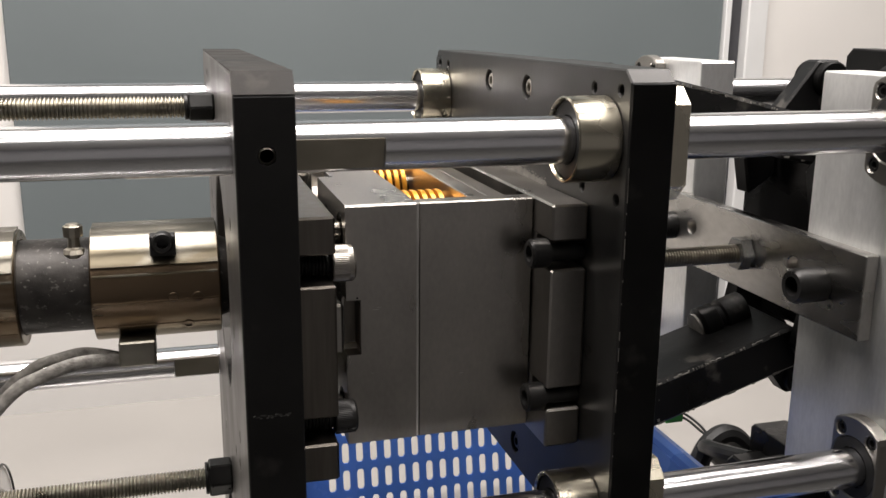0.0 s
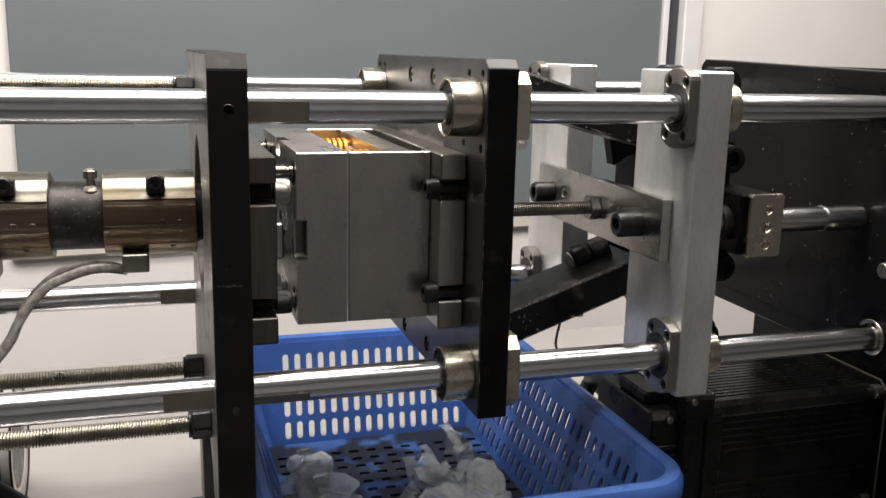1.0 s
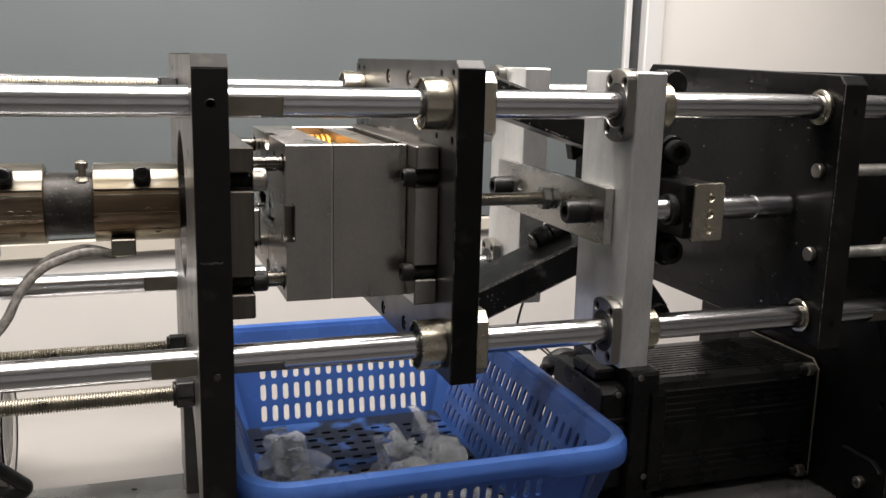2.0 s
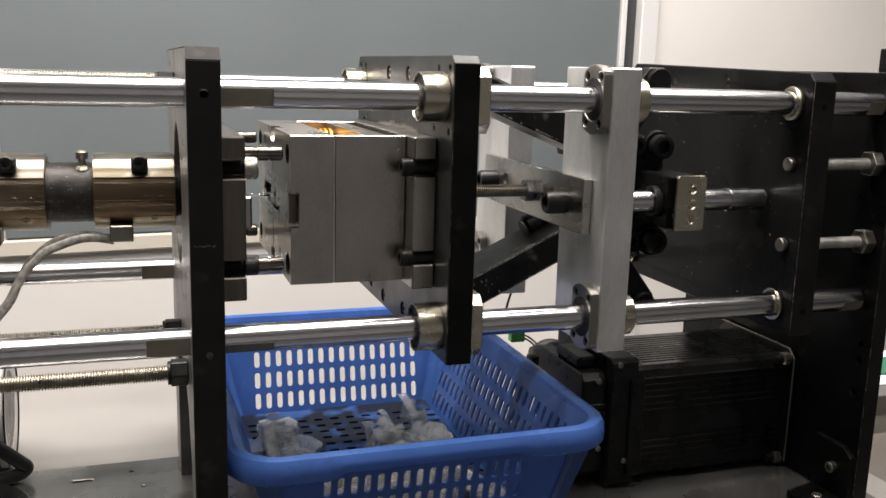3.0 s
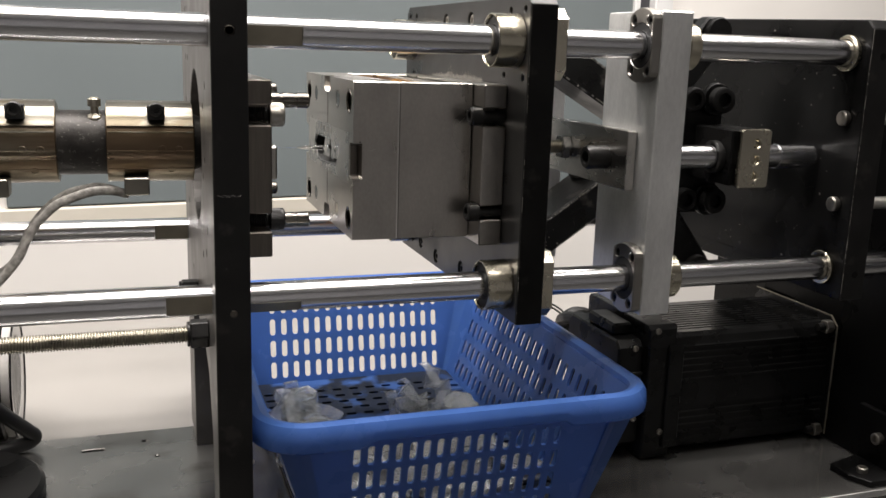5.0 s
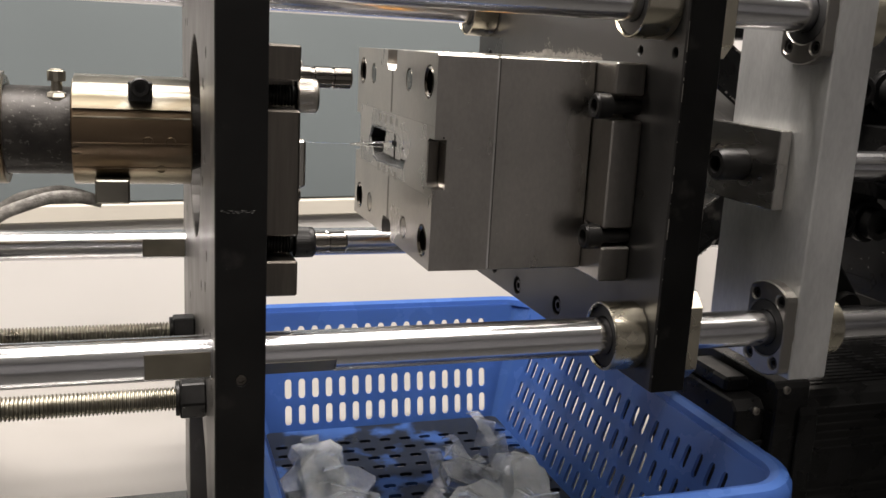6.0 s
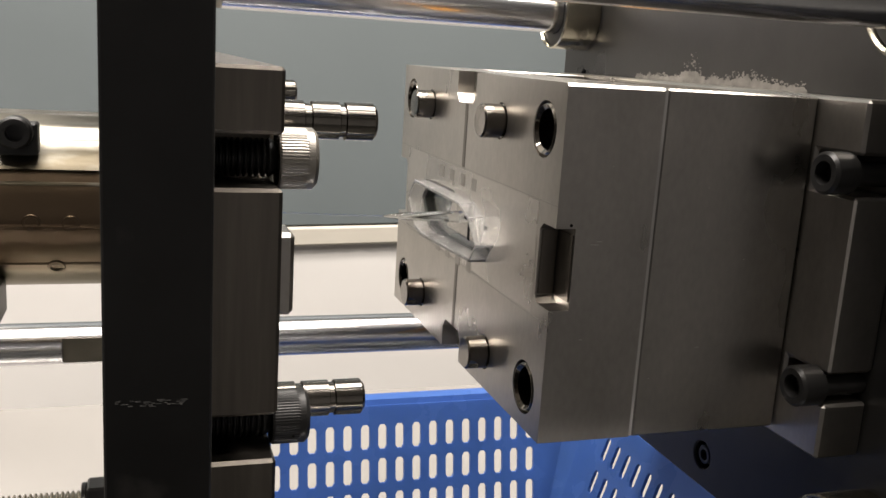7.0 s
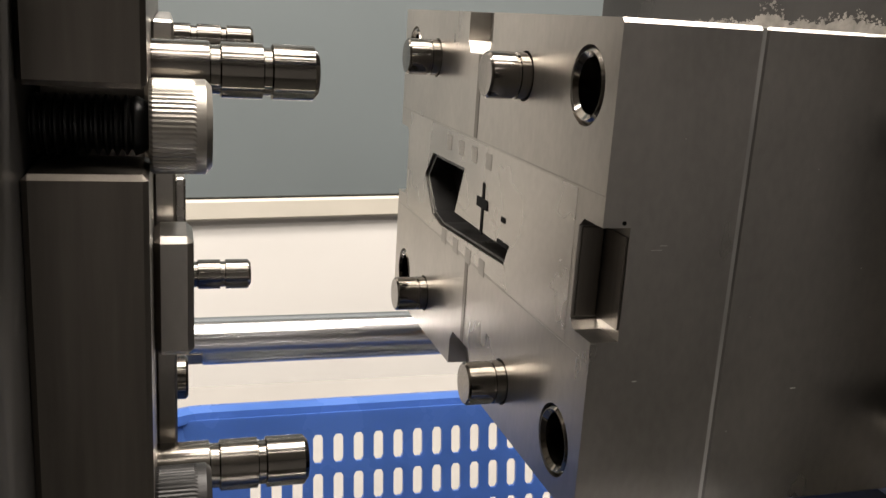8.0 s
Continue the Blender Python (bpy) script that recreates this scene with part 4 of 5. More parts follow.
for y in (0.0595, 0.2105):
    cap_screw(cb, "bolt", (0.2886, y, U - 0.0840), (1, 0, 0), 0.0092, 0.0175, label="large black socket head bolt")
er = thing("ejector_rod", (0.25, RY, U - 0.0832), "threaded steel ejector rod with a hex nut in the crossbar", "threaded rod")
part("rod", thread(B(), (0.188, RY, U - 0.0832), (0.2887, RY, U - 0.0832), 0.0055, 0.0018), M_ROD, er, smooth=True)
part("nut", hexagon(B(), (0.2810, RY, U - 0.0832), (0.2886, RY, U - 0.0832), 0.0178), M_BASE, er, "hex lock nut", bevel=0.0006)

# ---------------------------------------------------------------- toggle
xh = thing("crosshead", (0.385, 0.143, U - 0.14), "black crosshead block with a steel three-hole bracket", "crosshead")
part("block", slab(B(), 0.362, 0.398, rect(0.084, 0.202, U - 0.135, U - 0.033, 0.006)), M_PAINTBLACK, xh, bevel=0.001)
part("arm", box(B(), 0.372, 0.4005, 0.032, 0.0838, U - 0.104, U - 0.0605), M_PAINTBLACK, xh, bevel=0.001)
brk = part("bracket", slab(B(), 0.0265, 0.0315, rect(0.3765, 0.4045, U - 0.1055, U - 0.0595, 0.002), [], [(ring_pts(0.3912, U - dz, 0.0034, 20), 0.0035) for dz in (0.0705, 0.0832, 0.0958)], axis="y"), M_NICKEL, xh, "steel bracket with three drilled holes", bevel=0.0008)
part("bush", tube(B(), (0.3665, 0.050, U - 0.0832), (0.3718, 0.050, U - 0.0832), 0.0128, 0.0095, 36), M_BOLT, xh, smooth=True)
for dz in (0.0402, 0.1225):
    cap_screw(xh, "pivot_bolt", (0.388, 0.076, U - dz), (0, 1, 0), 0.0104, 0.008, label="large black pivot bolt", mat=M_BLACK)
    part("pivot_boss", cyl(B(), (0.388, 0.0782, U - dz), (0.388, 0.0838, U - dz), 0.0135, 32, 0.001), M_PAINTBLACK, xh, smooth=True)
    cap_screw(xh, "pivot_bolt", (0.366, 0.0838, U - dz), (0, 1, 0), 0.0098, 0.008, label="large black pivot bolt", mat=M_BLACK)
for y in (0.100, 0.172):
    for sgn in (1, -1):
        pts = [(0.345, U - 0.0858 + sgn * 0.028), (0.372, U - 0.0858 + sgn * 0.046), (0.408, U - 0.0858 + sgn * 0.092), (0.404, U - 0.0858 + sgn * 0.112), (0.388, U - 0.0858 + sgn * 0.112), (0.340, U - 0.0858 + sgn * 0.052)]
        part("rear_link", slab(B(), y, y + 0.014, pts, axis="y"), M_LINK, xh, "black rear toggle link", bevel=0.0015)
        part("link_pin", cyl(B(), (0.396, y - 0.006, U - 0.0858 + sgn * 0.1), (0.396, y + 0.02, U - 0.0858 + sgn * 0.1), 0.0115, 28, 0.001), M_BLACK, xh, "black link pin", smooth=True)
gs = thing("guide_shaft", (0.4, 0.05, U - 0.0832), "polished guide shaft with a strip of clear tape on its end", "shaft")
part("shaft", cyl(B(), (C1, 0.05, U - 0.0832), (0.4725, 0.05, U - 0.0832), 0.0092, 40, 0.0008), M_CHROME, gs, smooth=True)
tape = tube(B(), (0.437, 0.05, U - 0.0832), (0.471, 0.05, U - 0.0832), 0.0099, 0.0094, 24)
for v in tape.verts:
    v.co += Vector(noise.noise_vector(v.co * 180)) * 0.0006
part("tape", tape, M_TAPE, gs, "wrinkled clear tape")
LINKS = []
for s in (-1, 1):
    for y0, y1 in ((0.116, 0.169),):
        ob = thing("toggle_link", (0.0, 0, 0), "black scuffed toggle link bar with chipped edges", "link", "toggle links")
        L = 0.14
        bm = slab(B(), y0, y1, [(-0.006, -0.0138), (L + 0.01, -0.0135), (L + 0.014, 0.0), (L + 0.01, 0.0135), (0.008, 0.0138), (-0.006, 0.0105), (-0.013, 0.002), (-0.012, -0.008)], axis="y")
        part("bar", bm, M_LINK, ob, bevel=0.002)
        part("pivot", cyl(B(), (0, y0 - 0.006, 0), (0, y1 + 0.006, 0), 0.008, 24, 0.0008), M_STEEL, ob, "steel pivot pin", smooth=True)
        if s < 0:
            knuckle = part("knuckle", lathe(B(), (0.108, 0.156, 0.0160), (1, 0, 0), [(0, 0), (0, 0.0095), (0.002, 0.0112), (0.012, 0.0112), (0.013, 0.0095), (0.016, 0.0095), (0.017, 0.0112), (0.032, 0.0112), (0.032, 0)], 28), M_LINK, ob, "scuffed round knuckle", smooth=True)
            part("end_face", cyl(B(), (0.1062, 0.156, 0.0160), (0.1078, 0.156, 0.0160), 0.0085, 24), M_RESIDUE, knuckle, "bare scuffed end", smooth=True)
        chips = B()
        r4 = random.Random(31 + s)
        for k in range(90):
            cx, cl = 0.012 + (L - 0.01) * r4.random(), 0.0004 + 0.0045 * r4.random() ** 3
            half = 0.0138
            up = r4.choice((1, 1, -1))
            h = 0.0003 + 0.0005 * r4.random()
            zc = up * (half - 0.0014 - 0.0006 * r4.random())
            box(chips, cx, cx + cl, y0 - 0.0001, y0 + 0.0006, zc - h, zc + h)
        for k in range(24):
            cx, zc = L * (0.1 + 0.3 * r4.random()), r4.gauss(0.0, 0.005)
            w = 0.0002 + 0.0008 * r4.random() ** 3
            box(chips, cx, cx + 1.6 * w, y0 - 0.0001, y0 + 0.0003, zc - w, zc + w)
        tagged(part("chipped_edge", chips, M_RESIDUE, ob, "paint chipped to pale metal along the edges"), kind="stuff")
        LINKS.append((ob, s))

# ---------------------------------------------------------------- rear platen, end plate
rp = thing("rear_platen", (0.4855, 0.143, U - 0.193), "black painted rear platen with screws on its face", "machine plate", "press platens")
router = [(0.0, U - 0.1935), (DEPTH, U - 0.1935), (DEPTH, U + 0.025), (DEPTH - 0.006, U + 0.031), (0.006, U + 0.025), (0.0, U + 0.019)]
part("plate", slab(B(), 0.4745, 0.4965, router, bore), M_PAINTBLACK, rp, bevel=0.001)
for y in (YF, YB):
    for z in (ZT, ZL):
        part("bush", tube(B(), (0.4705, y, z), (0.4745, y, z), 0.0138, R + 0.0003, 40), M_NICKEL, rp, "thin nickel bush", smooth=True)
# strip on the same plate, with the front's brightness put into its black
part("front_edge", box(B(), 0.4748, 0.4962, -0.0006, 0.0004, U - 0.193, U + 0.0185), M_EDGEBLACK, rp, "worn front edge, its lit tone put into the black", bevel=0.0003)
for dz in (0.002, 0.1722):
    part("tapped_hole", cyl(B(), (0.4858, -0.0009, U - dz), (0.4858, 0.004, U - dz), 0.0028, 18), M_HOLE, rp, "small dark disc for the shade in a tapped hole", smooth=True)
for dz in (0.0497, 0.1175):
    y = 0.0165
    part("stud_head", cyl(B(), (0.4688, y, U - dz), (0.4745, y, U - dz), 0.0058, 28, 0.0009), M_ZINC, rp, "zinc stud head", smooth=True)
    stud = part("stud", thread(B(), (0.4965, y, U - dz), (0.5628, y, U - dz), 0.0049, 0.0017), M_BRIGHT, rp, "zinc threaded stud", smooth=True)
    part("nut", hexagon(B(), (0.5515, y, U - dz), (0.5618, y, U - dz), 0.0195), M_ZINC, rp, "zinc hex nut", bevel=0.0006)
r3 = random.Random(21)
bm = B()
for k in range(70):
    y, z = 0.02 + 0.23 * r3.random(), U - 0.18 + 0.2 * r3.random()
    w, h = 0.0003 + 0.0012 * r3.random() ** 3, 0.0003 + 0.0009 * r3.random() ** 2
    bm.faces.new([bm.verts.new((0.4743, y + w * a, z + h * b)) for a, b in ((-1, -0.4), (0.3, -1), (1, 0.2), (-0.2, 1))])
tagged(part("paint_scuffs", bm, M_RESIDUE, rp, "small pale paint scuffs"), kind="stuff")
ep = thing("end_plate", (0.56, 0.143, 0), "tall black end plate standing on the base plate", "machine plate", "press platens")
part("plate", slab(B(), 0.5630, 0.5785, rect(0.0, DEPTH, 0.0, U + 0.027, 0.002), [], [(ring_pts(y, U - dz, 0.003, 16), 0.006) for y, dz in ((0.012, 0.21), (0.012, 0.225), (0.014, 0.255))]), M_PAINTBLACK, ep, bevel=0.001)
# again a lighter strip for the brightness of the plate's front
part("front_edge", box(B(), 0.5633, 0.5782, -0.0006, 0.0004, 0.002, U + 0.0248), M_EDGEBLACK, ep, "worn front edge, its lit tone put into the black", bevel=0.0003)
part("top_block", box(B(), 0.5640, 0.5780, 0.002, 0.03, U + 0.0272, U + 0.047), M_PAINTBLACK, ep, bevel=0.001)
fb = thing("foot_bracket", (0.535, 0.02, 0), "black angle bracket screwed to the base plate", "bracket")
bm = slab(B(), 0.5570, 0.5629, [(0.001, 0.0005), (0.048, 0.0005), (0.048, 0.054), (0.012, 0.054), (0.001, 0.047)])
part("upright", bm, M_PAINTBLACK, fb, bevel=0.0008)
bm = slab(B(), 0.0003, 0.006, [(0.519, 0.012), (0.528, -0.0065), (0.5569, -0.0065), (0.5569, 0.044), (0.519, 0.034)])
for v in bm.verts:
    v.co = Vector((v.co.y, v.co.z, v.co.x))
part("foot", bm, M_PAINTBLACK, fb, bevel=0.0008)
cap_screw(fb, "screw", (0.5569, 0.0200, 0.0310), (1, 0, 0), 0.0052, 0.006, mat=M_ZINC)
cap_screw(fb, "screw", (0.5330, 0.0110, 0.0062), (0, 0, -1), 0.0046, 0.005, mat=M_ZINC)



def worn_edge(parent, x, y, z0, z1, n, seed):
    """Bright chips where the black paint is worn off an upright edge."""
    r2 = random.Random(seed)
    bm = B()
    for k in range(n):
        z = z0 + (z1 - z0) * r2.random()
        h = 0.0006 + 0.012 * r2.random() ** 3
        w = 0.00006 + 0.00016 * r2.random()
        box(bm, x - 0.00008, x + w, y - 0.00008, y + w, z, min(z + h, z1))
    return tagged(part("worn_edge", bm, M_RESIDUE, parent, "paint worn off along the edge"), kind="stuff")


worn_edge(rp, 0.4748, -0.0006, U - 0.19, U + 0.018, 60, 3)
worn_edge(ep, 0.5633, -0.0006, 0.01, U + 0.02, 50, 5)
worn_edge(mp, X0 + 0.0003, -0.0005, U - 0.19, U + 0.02, 22, 6)
worn_edge(mp, X1 - 0.0005, -0.0005, U - 0.19, U + 0.02, 22, 8)

# invented box, filling the grey-brown area beyond the end plate
filler = thing("filler_box", (0.79, 0.13, FLOOR_Z), "low grey-brown box added to fill the view beside the bench", "cabinet")
part("body", box(B(), 0.672, 0.92, -0.02, 0.27, FLOOR_Z, -0.075), M_FILL, filler, bevel=0.003)
part("lid", box(B(), 0.670, 0.922, -0.022, 0.272, -0.0748, -0.068), M_FILL, filler, bevel=0.002)
side = thing("side_table", (1.28, 0.36, FLOOR_Z), "narrow pale side table with a white edge beyond the press", "table")
part("top", box(B(), 0.868, 1.7, 0.302, 0.42, -0.034, -0.012), M_FRAME, side, "white-edged table top", bevel=0.003)
part("apron", box(B(), 0.872, 1.68, 0.320, 0.34, -0.11, -0.0345), M_SILL, side, "beige apron", bevel=0.002)
for bx in (0.88, 1.63):
    for by in (0.33, 0.365):
        part("leg", box(B(), bx, bx + 0.04, by + 0.011, by + 0.05, FLOOR_Z, -0.0345), M_PAINTBLACK, side, bevel=0.003)
pad = thing("cutting_mat", (1.07, 0.355, -0.0118), "dark green mat lying on the side table", "mat")
part("sheet", box(B(), 0.885, 1.25, 0.325, 0.385, -0.0117, -0.0085), M_GREENMAT, pad, bevel=0.001)

# ---------------------------------------------------------------- motor
mo = thing("servo_motor", (0.46, 0.15, 0), "black finned servo motor lying on the base plate", "motor")
body = [(0.101, 0.005), (0.098, 0.008)]
for k in range(15):
    z0 = 0.0105 + k * 0.0062
    if k not in (6, 7, 8):
        body += [(0.0976, z0), (0.0976, z0 + 0.0034), (0.0966, z0 + 0.0038), (0.0966, z0 + 0.0054)]
body += [(0.0976, 0.1035), (0.1015, 0.1095), (0.106, 0.1130)]
for k in range(12):
    y0 = 0.113 + k * 0.0064
    body += [(y0, 0.1130), (y0 + 0.0006, 0.1120), (y0 + 0.0024, 0.1120), (y0 + 0.0030, 0.1130)]
body += [(0.196, 0.1130), (0.202, 0.108), (0.202, 0.008), (0.197, 0.004)]
part("finned_body", slab(B(), 0.390, 0.5585, body), M_MOTOR, mo, "black finned housing")
part("front_cover", slab(B(), 0.362, 0.3898, [(0.0935, 0.002), (0.205, 0.002), (0.207, 0.004), (0.207, 0.122), (0.204, 0.125), (0.0955, 0.125), (0.0925, 0.121), (0.0915, 0.105), (0.0915, 0.0035)]), M_MOTOR, mo, bevel=0.0012)
part("corner_rib", slab(B(), 0.381, 0.396, [(0.0885, 0.012), (0.0914, 0.012), (0.0914, 0.108), (0.0885, 0.102)]), M_MOTOR, mo, "raised black rib", bevel=0.0008)
part("end_cover", slab(B(), 0.337, 0.3617, rect(0.100, 0.197, 0.010, 0.110, 0.006)), M_MOTOR, mo, bevel=0.0015)
for k in range(3):
    part("cover_ridge", box(B(), 0.338, 0.3612, 0.0978, 0.0999, 0.062 + 0.008 * k, 0.066 + 0.008 * k), M_MOTOR, mo, bevel=0.0006)
part("connector_cap", box(B(), 0.340, 0.360, 0.118, 0.165, 0.1102, 0.121), M_MOTOR, mo, bevel=0.002)
part("rear_flange", slab(B(), 0.5587, 0.5627, rect(0.0895, 0.21, 0.0, 0.12, 0.008)), M_MOTOR, mo, bevel=0.0008)
part("flange_edge", slab(B(), 0.5588, 0.5600, [(0.0978, 0.1202), (0.208, 0.1202), (0.208, 0.1212), (0.0974, 0.1212), (0.0885, 0.1125), (0.0885, 0.006), (0.0893, 0.006), (0.0893, 0.1120)]), M_FLAT, mo, "bare metal edge of the flange")
for z in (0.0085, 0.1110):
    nut = part("flange_nut", hexagon(B(), (0.5505, 0.0965, z), (0.5585, 0.0965, z), 0.0115), M_ZINC, mo, "bright flange nut", bevel=0.0005)
    part("screw_end", cyl(B(), (0.5435, 0.0965, z), (0.5504, 0.0965, z), 0.0035, 16), M_BOLT, nut, smooth=True)
for x, y, z in ((0.3785, 0.0913, 0.027), (0.3700, 0.0928, 0.1200), (0.356, 0.0998, 0.038), (0.353, 0.0998, 0.1035)):
    cap_screw(mo, "cover_screw", (x, y, z), (0, 1, 0), 0.0027, 0.002, mat=M_ZINC)
lead = thing("motor_cable", (0.36, 0.3, 0), "black motor cables bunched behind the motor", "cable")
part("lead", sweep(B(), [(0.352, 0.19, 0.105), (0.350, 0.225, 0.095), (0.362, 0.262, 0.080), (0.385, 0.285, 0.060), (0.42, 0.30, 0.03), (0.46, 0.32, 0.008)], 0.0062), M_RUBBER, lead, smooth=True)
part("lead", sweep(B(), [(0.345, 0.255, 0.006), (0.352, 0.262, 0.045), (0.370, 0.271, 0.076), (0.395, 0.275, 0.080), (0.42, 0.272, 0.05), (0.44, 0.27, 0.006)], 0.0085), M_RUBBER, lead, smooth=True)
plug = thing("green_plug", (0.385, 0.37, 0.06), "small green plug with two thin black wires", "plug")
part("body", box(B(), 0.3605, 0.3775, 0.3215, 0.3325, 0.0735, 0.0865), M_GREEN, plug, bevel=0.001)
part("latch", box(B(), 0.363, 0.374, 0.324, 0.330, 0.0866, 0.0895), M_GREEN, plug, bevel=0.0006)
for dz in (0.0, 0.004):
    part("wire", sweep(B(), [(0.3772, 0.326, 0.077 + dz), (0.379, 0.314, 0.077 + dz), (0.378, 0.295, 0.077 + dz), (0.376, 0.276, 0.079)], 0.0011, 8), M_RUBBER, plug, smooth=True)
part("lead_wire", sweep(B(), [(0.361, 0.327, 0.083), (0.350, 0.32, 0.10), (0.349, 0.30, 0.14), (0.352, 0.27, 0.17), (0.358, 0.21, 0.235)], 0.0014, 8), M_RUBBER, plug, smooth=True)

# ---------------------------------------------------------------- basket
bk = thing("basket", (0.16, 0.14, 0), "blue plastic basket with slotted sides, half full of clear scraps", "basket")
BX0, BX1, BY0, BY1, BH = 0.0145, 0.3085, -0.012, 0.380, 0.1085
T = 0.0022
IN = 0.030         # how far the walls lean in towards the floor


def slanted(name, p00, p10, p01, p11, inward, cols, rows, u0, u1, v0, v1, sw, sh):
    """A basket wall as a leaning sheet with thickness and rounded slots: p00-p10 along the foot, p01-p11 along the rim."""
    p00, p10, p01, p11, inward = (Vector(p) for p in (p00, p10, p01, p11, inward))
    e = (1 - (p10 - p00).length / (p11 - p01).length) / 2
    es = e * 0.72
    u0, u1, sw = es / 2 + u0 * (1 - es), es / 2 + u1 * (1 - es), sw * (1 - es)
    bm = slab(B(), 0, T, [(e, 0), (1 - e, 0), (1, 1), (0, 1)], [[(u0 + (u1 - u0) * (c + 0.5) / cols + sw * dx, v0 + (v1 - v0) * (r + 0.5) / rows + sh * dz)
              for dx, dz in ((-0.5, -0.36), (-0.28, -0.5), (0.28, -0.5), (0.5, -0.36), (0.5, 0.36), (0.28, 0.5), (-0.28, 0.5), (-0.5, 0.36))] for c in range(cols) for r in range(rows)])
    for v in bm.verts:
        d, u, w = v.co
        lean = (p00 + p10 - p01 - p11) / 2
        p = p01 * (1 - u) + p11 * u + lean * (1 - w)
        v.co = p + inward * d
    return part(name, bm, M_BLUE, bk, "slotted blue wall")


INX = 0.041        # the short walls lean in more
f = [(BX0 + INX, BY0 + IN, 0.003), (BX1 - INX, BY0 + IN, 0.003), (BX1 - INX, BY1 - IN, 0.003), (BX0 + INX, BY1 - IN, 0.003)]
g = 0.009
t = [(BX0 + g, BY0 + g, BH - 0.004), (BX1 - g, BY0 + g, BH - 0.004), (BX1 - g, BY1 - g, BH - 0.004), (BX0 + g, BY1 - g, BH - 0.004)]
slanted("wall", f[0], f[1], t[0], t[1], (0, 1, 0.2), 16, 4, 0.166, 0.805, 0.04, 0.83, 0.021, 0.15)
slanted("wall", f[3], f[2], t[3], t[2], (0, -1, 0.2), 16, 4, 0.143, 0.888, 0.034, 0.909, 0.023, 0.16)
slanted("wall", f[1], f[2], t[1], t[2], (-1, 0, 0.2), 22, 4, 0.09, 0.90, 0.02, 0.90, 0.015, 0.15)
slanted("wall", f[0], f[3], t[0], t[3], (1, 0, 0.2), 22, 4, 0.09, 0.90, 0.02, 0.90, 0.015, 0.15)
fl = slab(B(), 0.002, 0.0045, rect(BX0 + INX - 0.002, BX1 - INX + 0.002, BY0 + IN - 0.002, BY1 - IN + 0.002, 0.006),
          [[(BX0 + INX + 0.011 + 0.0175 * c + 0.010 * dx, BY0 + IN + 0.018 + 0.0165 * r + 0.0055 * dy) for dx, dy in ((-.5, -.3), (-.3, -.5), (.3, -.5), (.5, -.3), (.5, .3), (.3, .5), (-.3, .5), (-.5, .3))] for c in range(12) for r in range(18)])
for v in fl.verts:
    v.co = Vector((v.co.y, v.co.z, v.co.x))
part("floor_panel", fl, M_BLUEDIM, bk, "slotted blue floor, darkened in colour for the shade inside")
# rolled rim: a rounded band swept round the opening, dipping a little at the hand holds
bm = B()
cr = 0.035
loop = []
for cx, cyy, a0 in ((BX1 - cr, BY0 + cr, -90), (BX1 - cr, BY1 - cr, 0), (BX0 + cr, BY1 - cr, 90), (BX0 + cr, BY0 + cr, 180)):
    for k in range(9):
        a = radians(a0 + 90 * k / 8)
        loop.append((cx + cr * math.cos(a), cyy + cr * math.sin(a), math.cos(a), math.sin(a)))
dense = []
for i in range(len(loop)):
    p, q = loop[i], loop[(i + 1) % len(loop)]
    n = max(1, int(math.hypot(q[0] - p[0], q[1] - p[1]) / 0.006))
    for k in range(n):
        dense.append(tuple(p[j] + (q[j] - p[j]) * k / n for j in range(4)))
prof = [(-0.010, -0.005), (-0.009, 0.0), (-0.004, 0.0018), (0.001, 0.0004), (0.0036, -0.004), (0.0042, -0.011), (0.0035, -0.0165), (0.0012, -0.0185), (-0.0004, -0.0165), (0.0012, -0.011), (0.0, -0.0045), (-0.006, -0.005)]
rings = []
for x, y, nx, ny in dense:
    n = math.hypot(nx, ny) or 1
    nx, ny = nx / n, ny / n
    dip = 0.0
    for y_side in (BY0, BY1):
        if abs(y - y_side) < 0.004:
            s = abs(x - 0.16)
            dip = 0.0045 * max(0.0, min(1.0, (0.078 - s) / 0.008))
    rings.append([bm.verts.new((x + nx * o, y + ny * o, BH + h + (dip if h < -0.009 else 0))) for o, h in prof])
for i in range(len(rings)):
    p, q = rings[i], rings[(i + 1) % len(rings)]
    for k in range(len(prof)):
        n = (k + 1) % len(prof)
        bm.faces.new((p[k], p[n], q[n], q[k]))
part("rim", bm, M_BLUE, bk, "thick rolled blue rim", smooth=True)
for cx, cyy, sx, sy in ((BX0, BY0, 1, 1), (BX1, BY0, -1, 1), (BX1, BY1, -1, -1), (BX0, BY1, 1, -1)):
    bm = B()
    rows = []
    for k in range(7):
        a = radians(90 * k / 6)
        row = []
        for top, r, off, z in ((0, 0.012, IN, 0.003), (1, 0.022, g, BH - 0.004)):
            for d in (0.0, 0.002):
                x = cx + sx * ((off if top else INX) - 0.0012 + r - (r - d) * math.cos(a))
                y = cyy + sy * (off - 0.0012 + r - (r - d) * math.sin(a))
                row.append(bm.verts.new((x, y, z)))
        rows.append(row)
    for p, q in zip(rows, rows[1:]):
        bm.faces.new((p[0], q[0], q[2], p[2]))
        bm.faces.new((p[1], p[3], q[3], q[1]))
        bm.faces.new((p[2], q[2], q[3], p[3]))
        bm.faces.new((p[0], p[1], q[1], q[0]))
    part("corner", bm, M_BLUE, bk, "rounded blue corner", smooth=True)

# clear scraps in the basket
rng = random.Random(11)


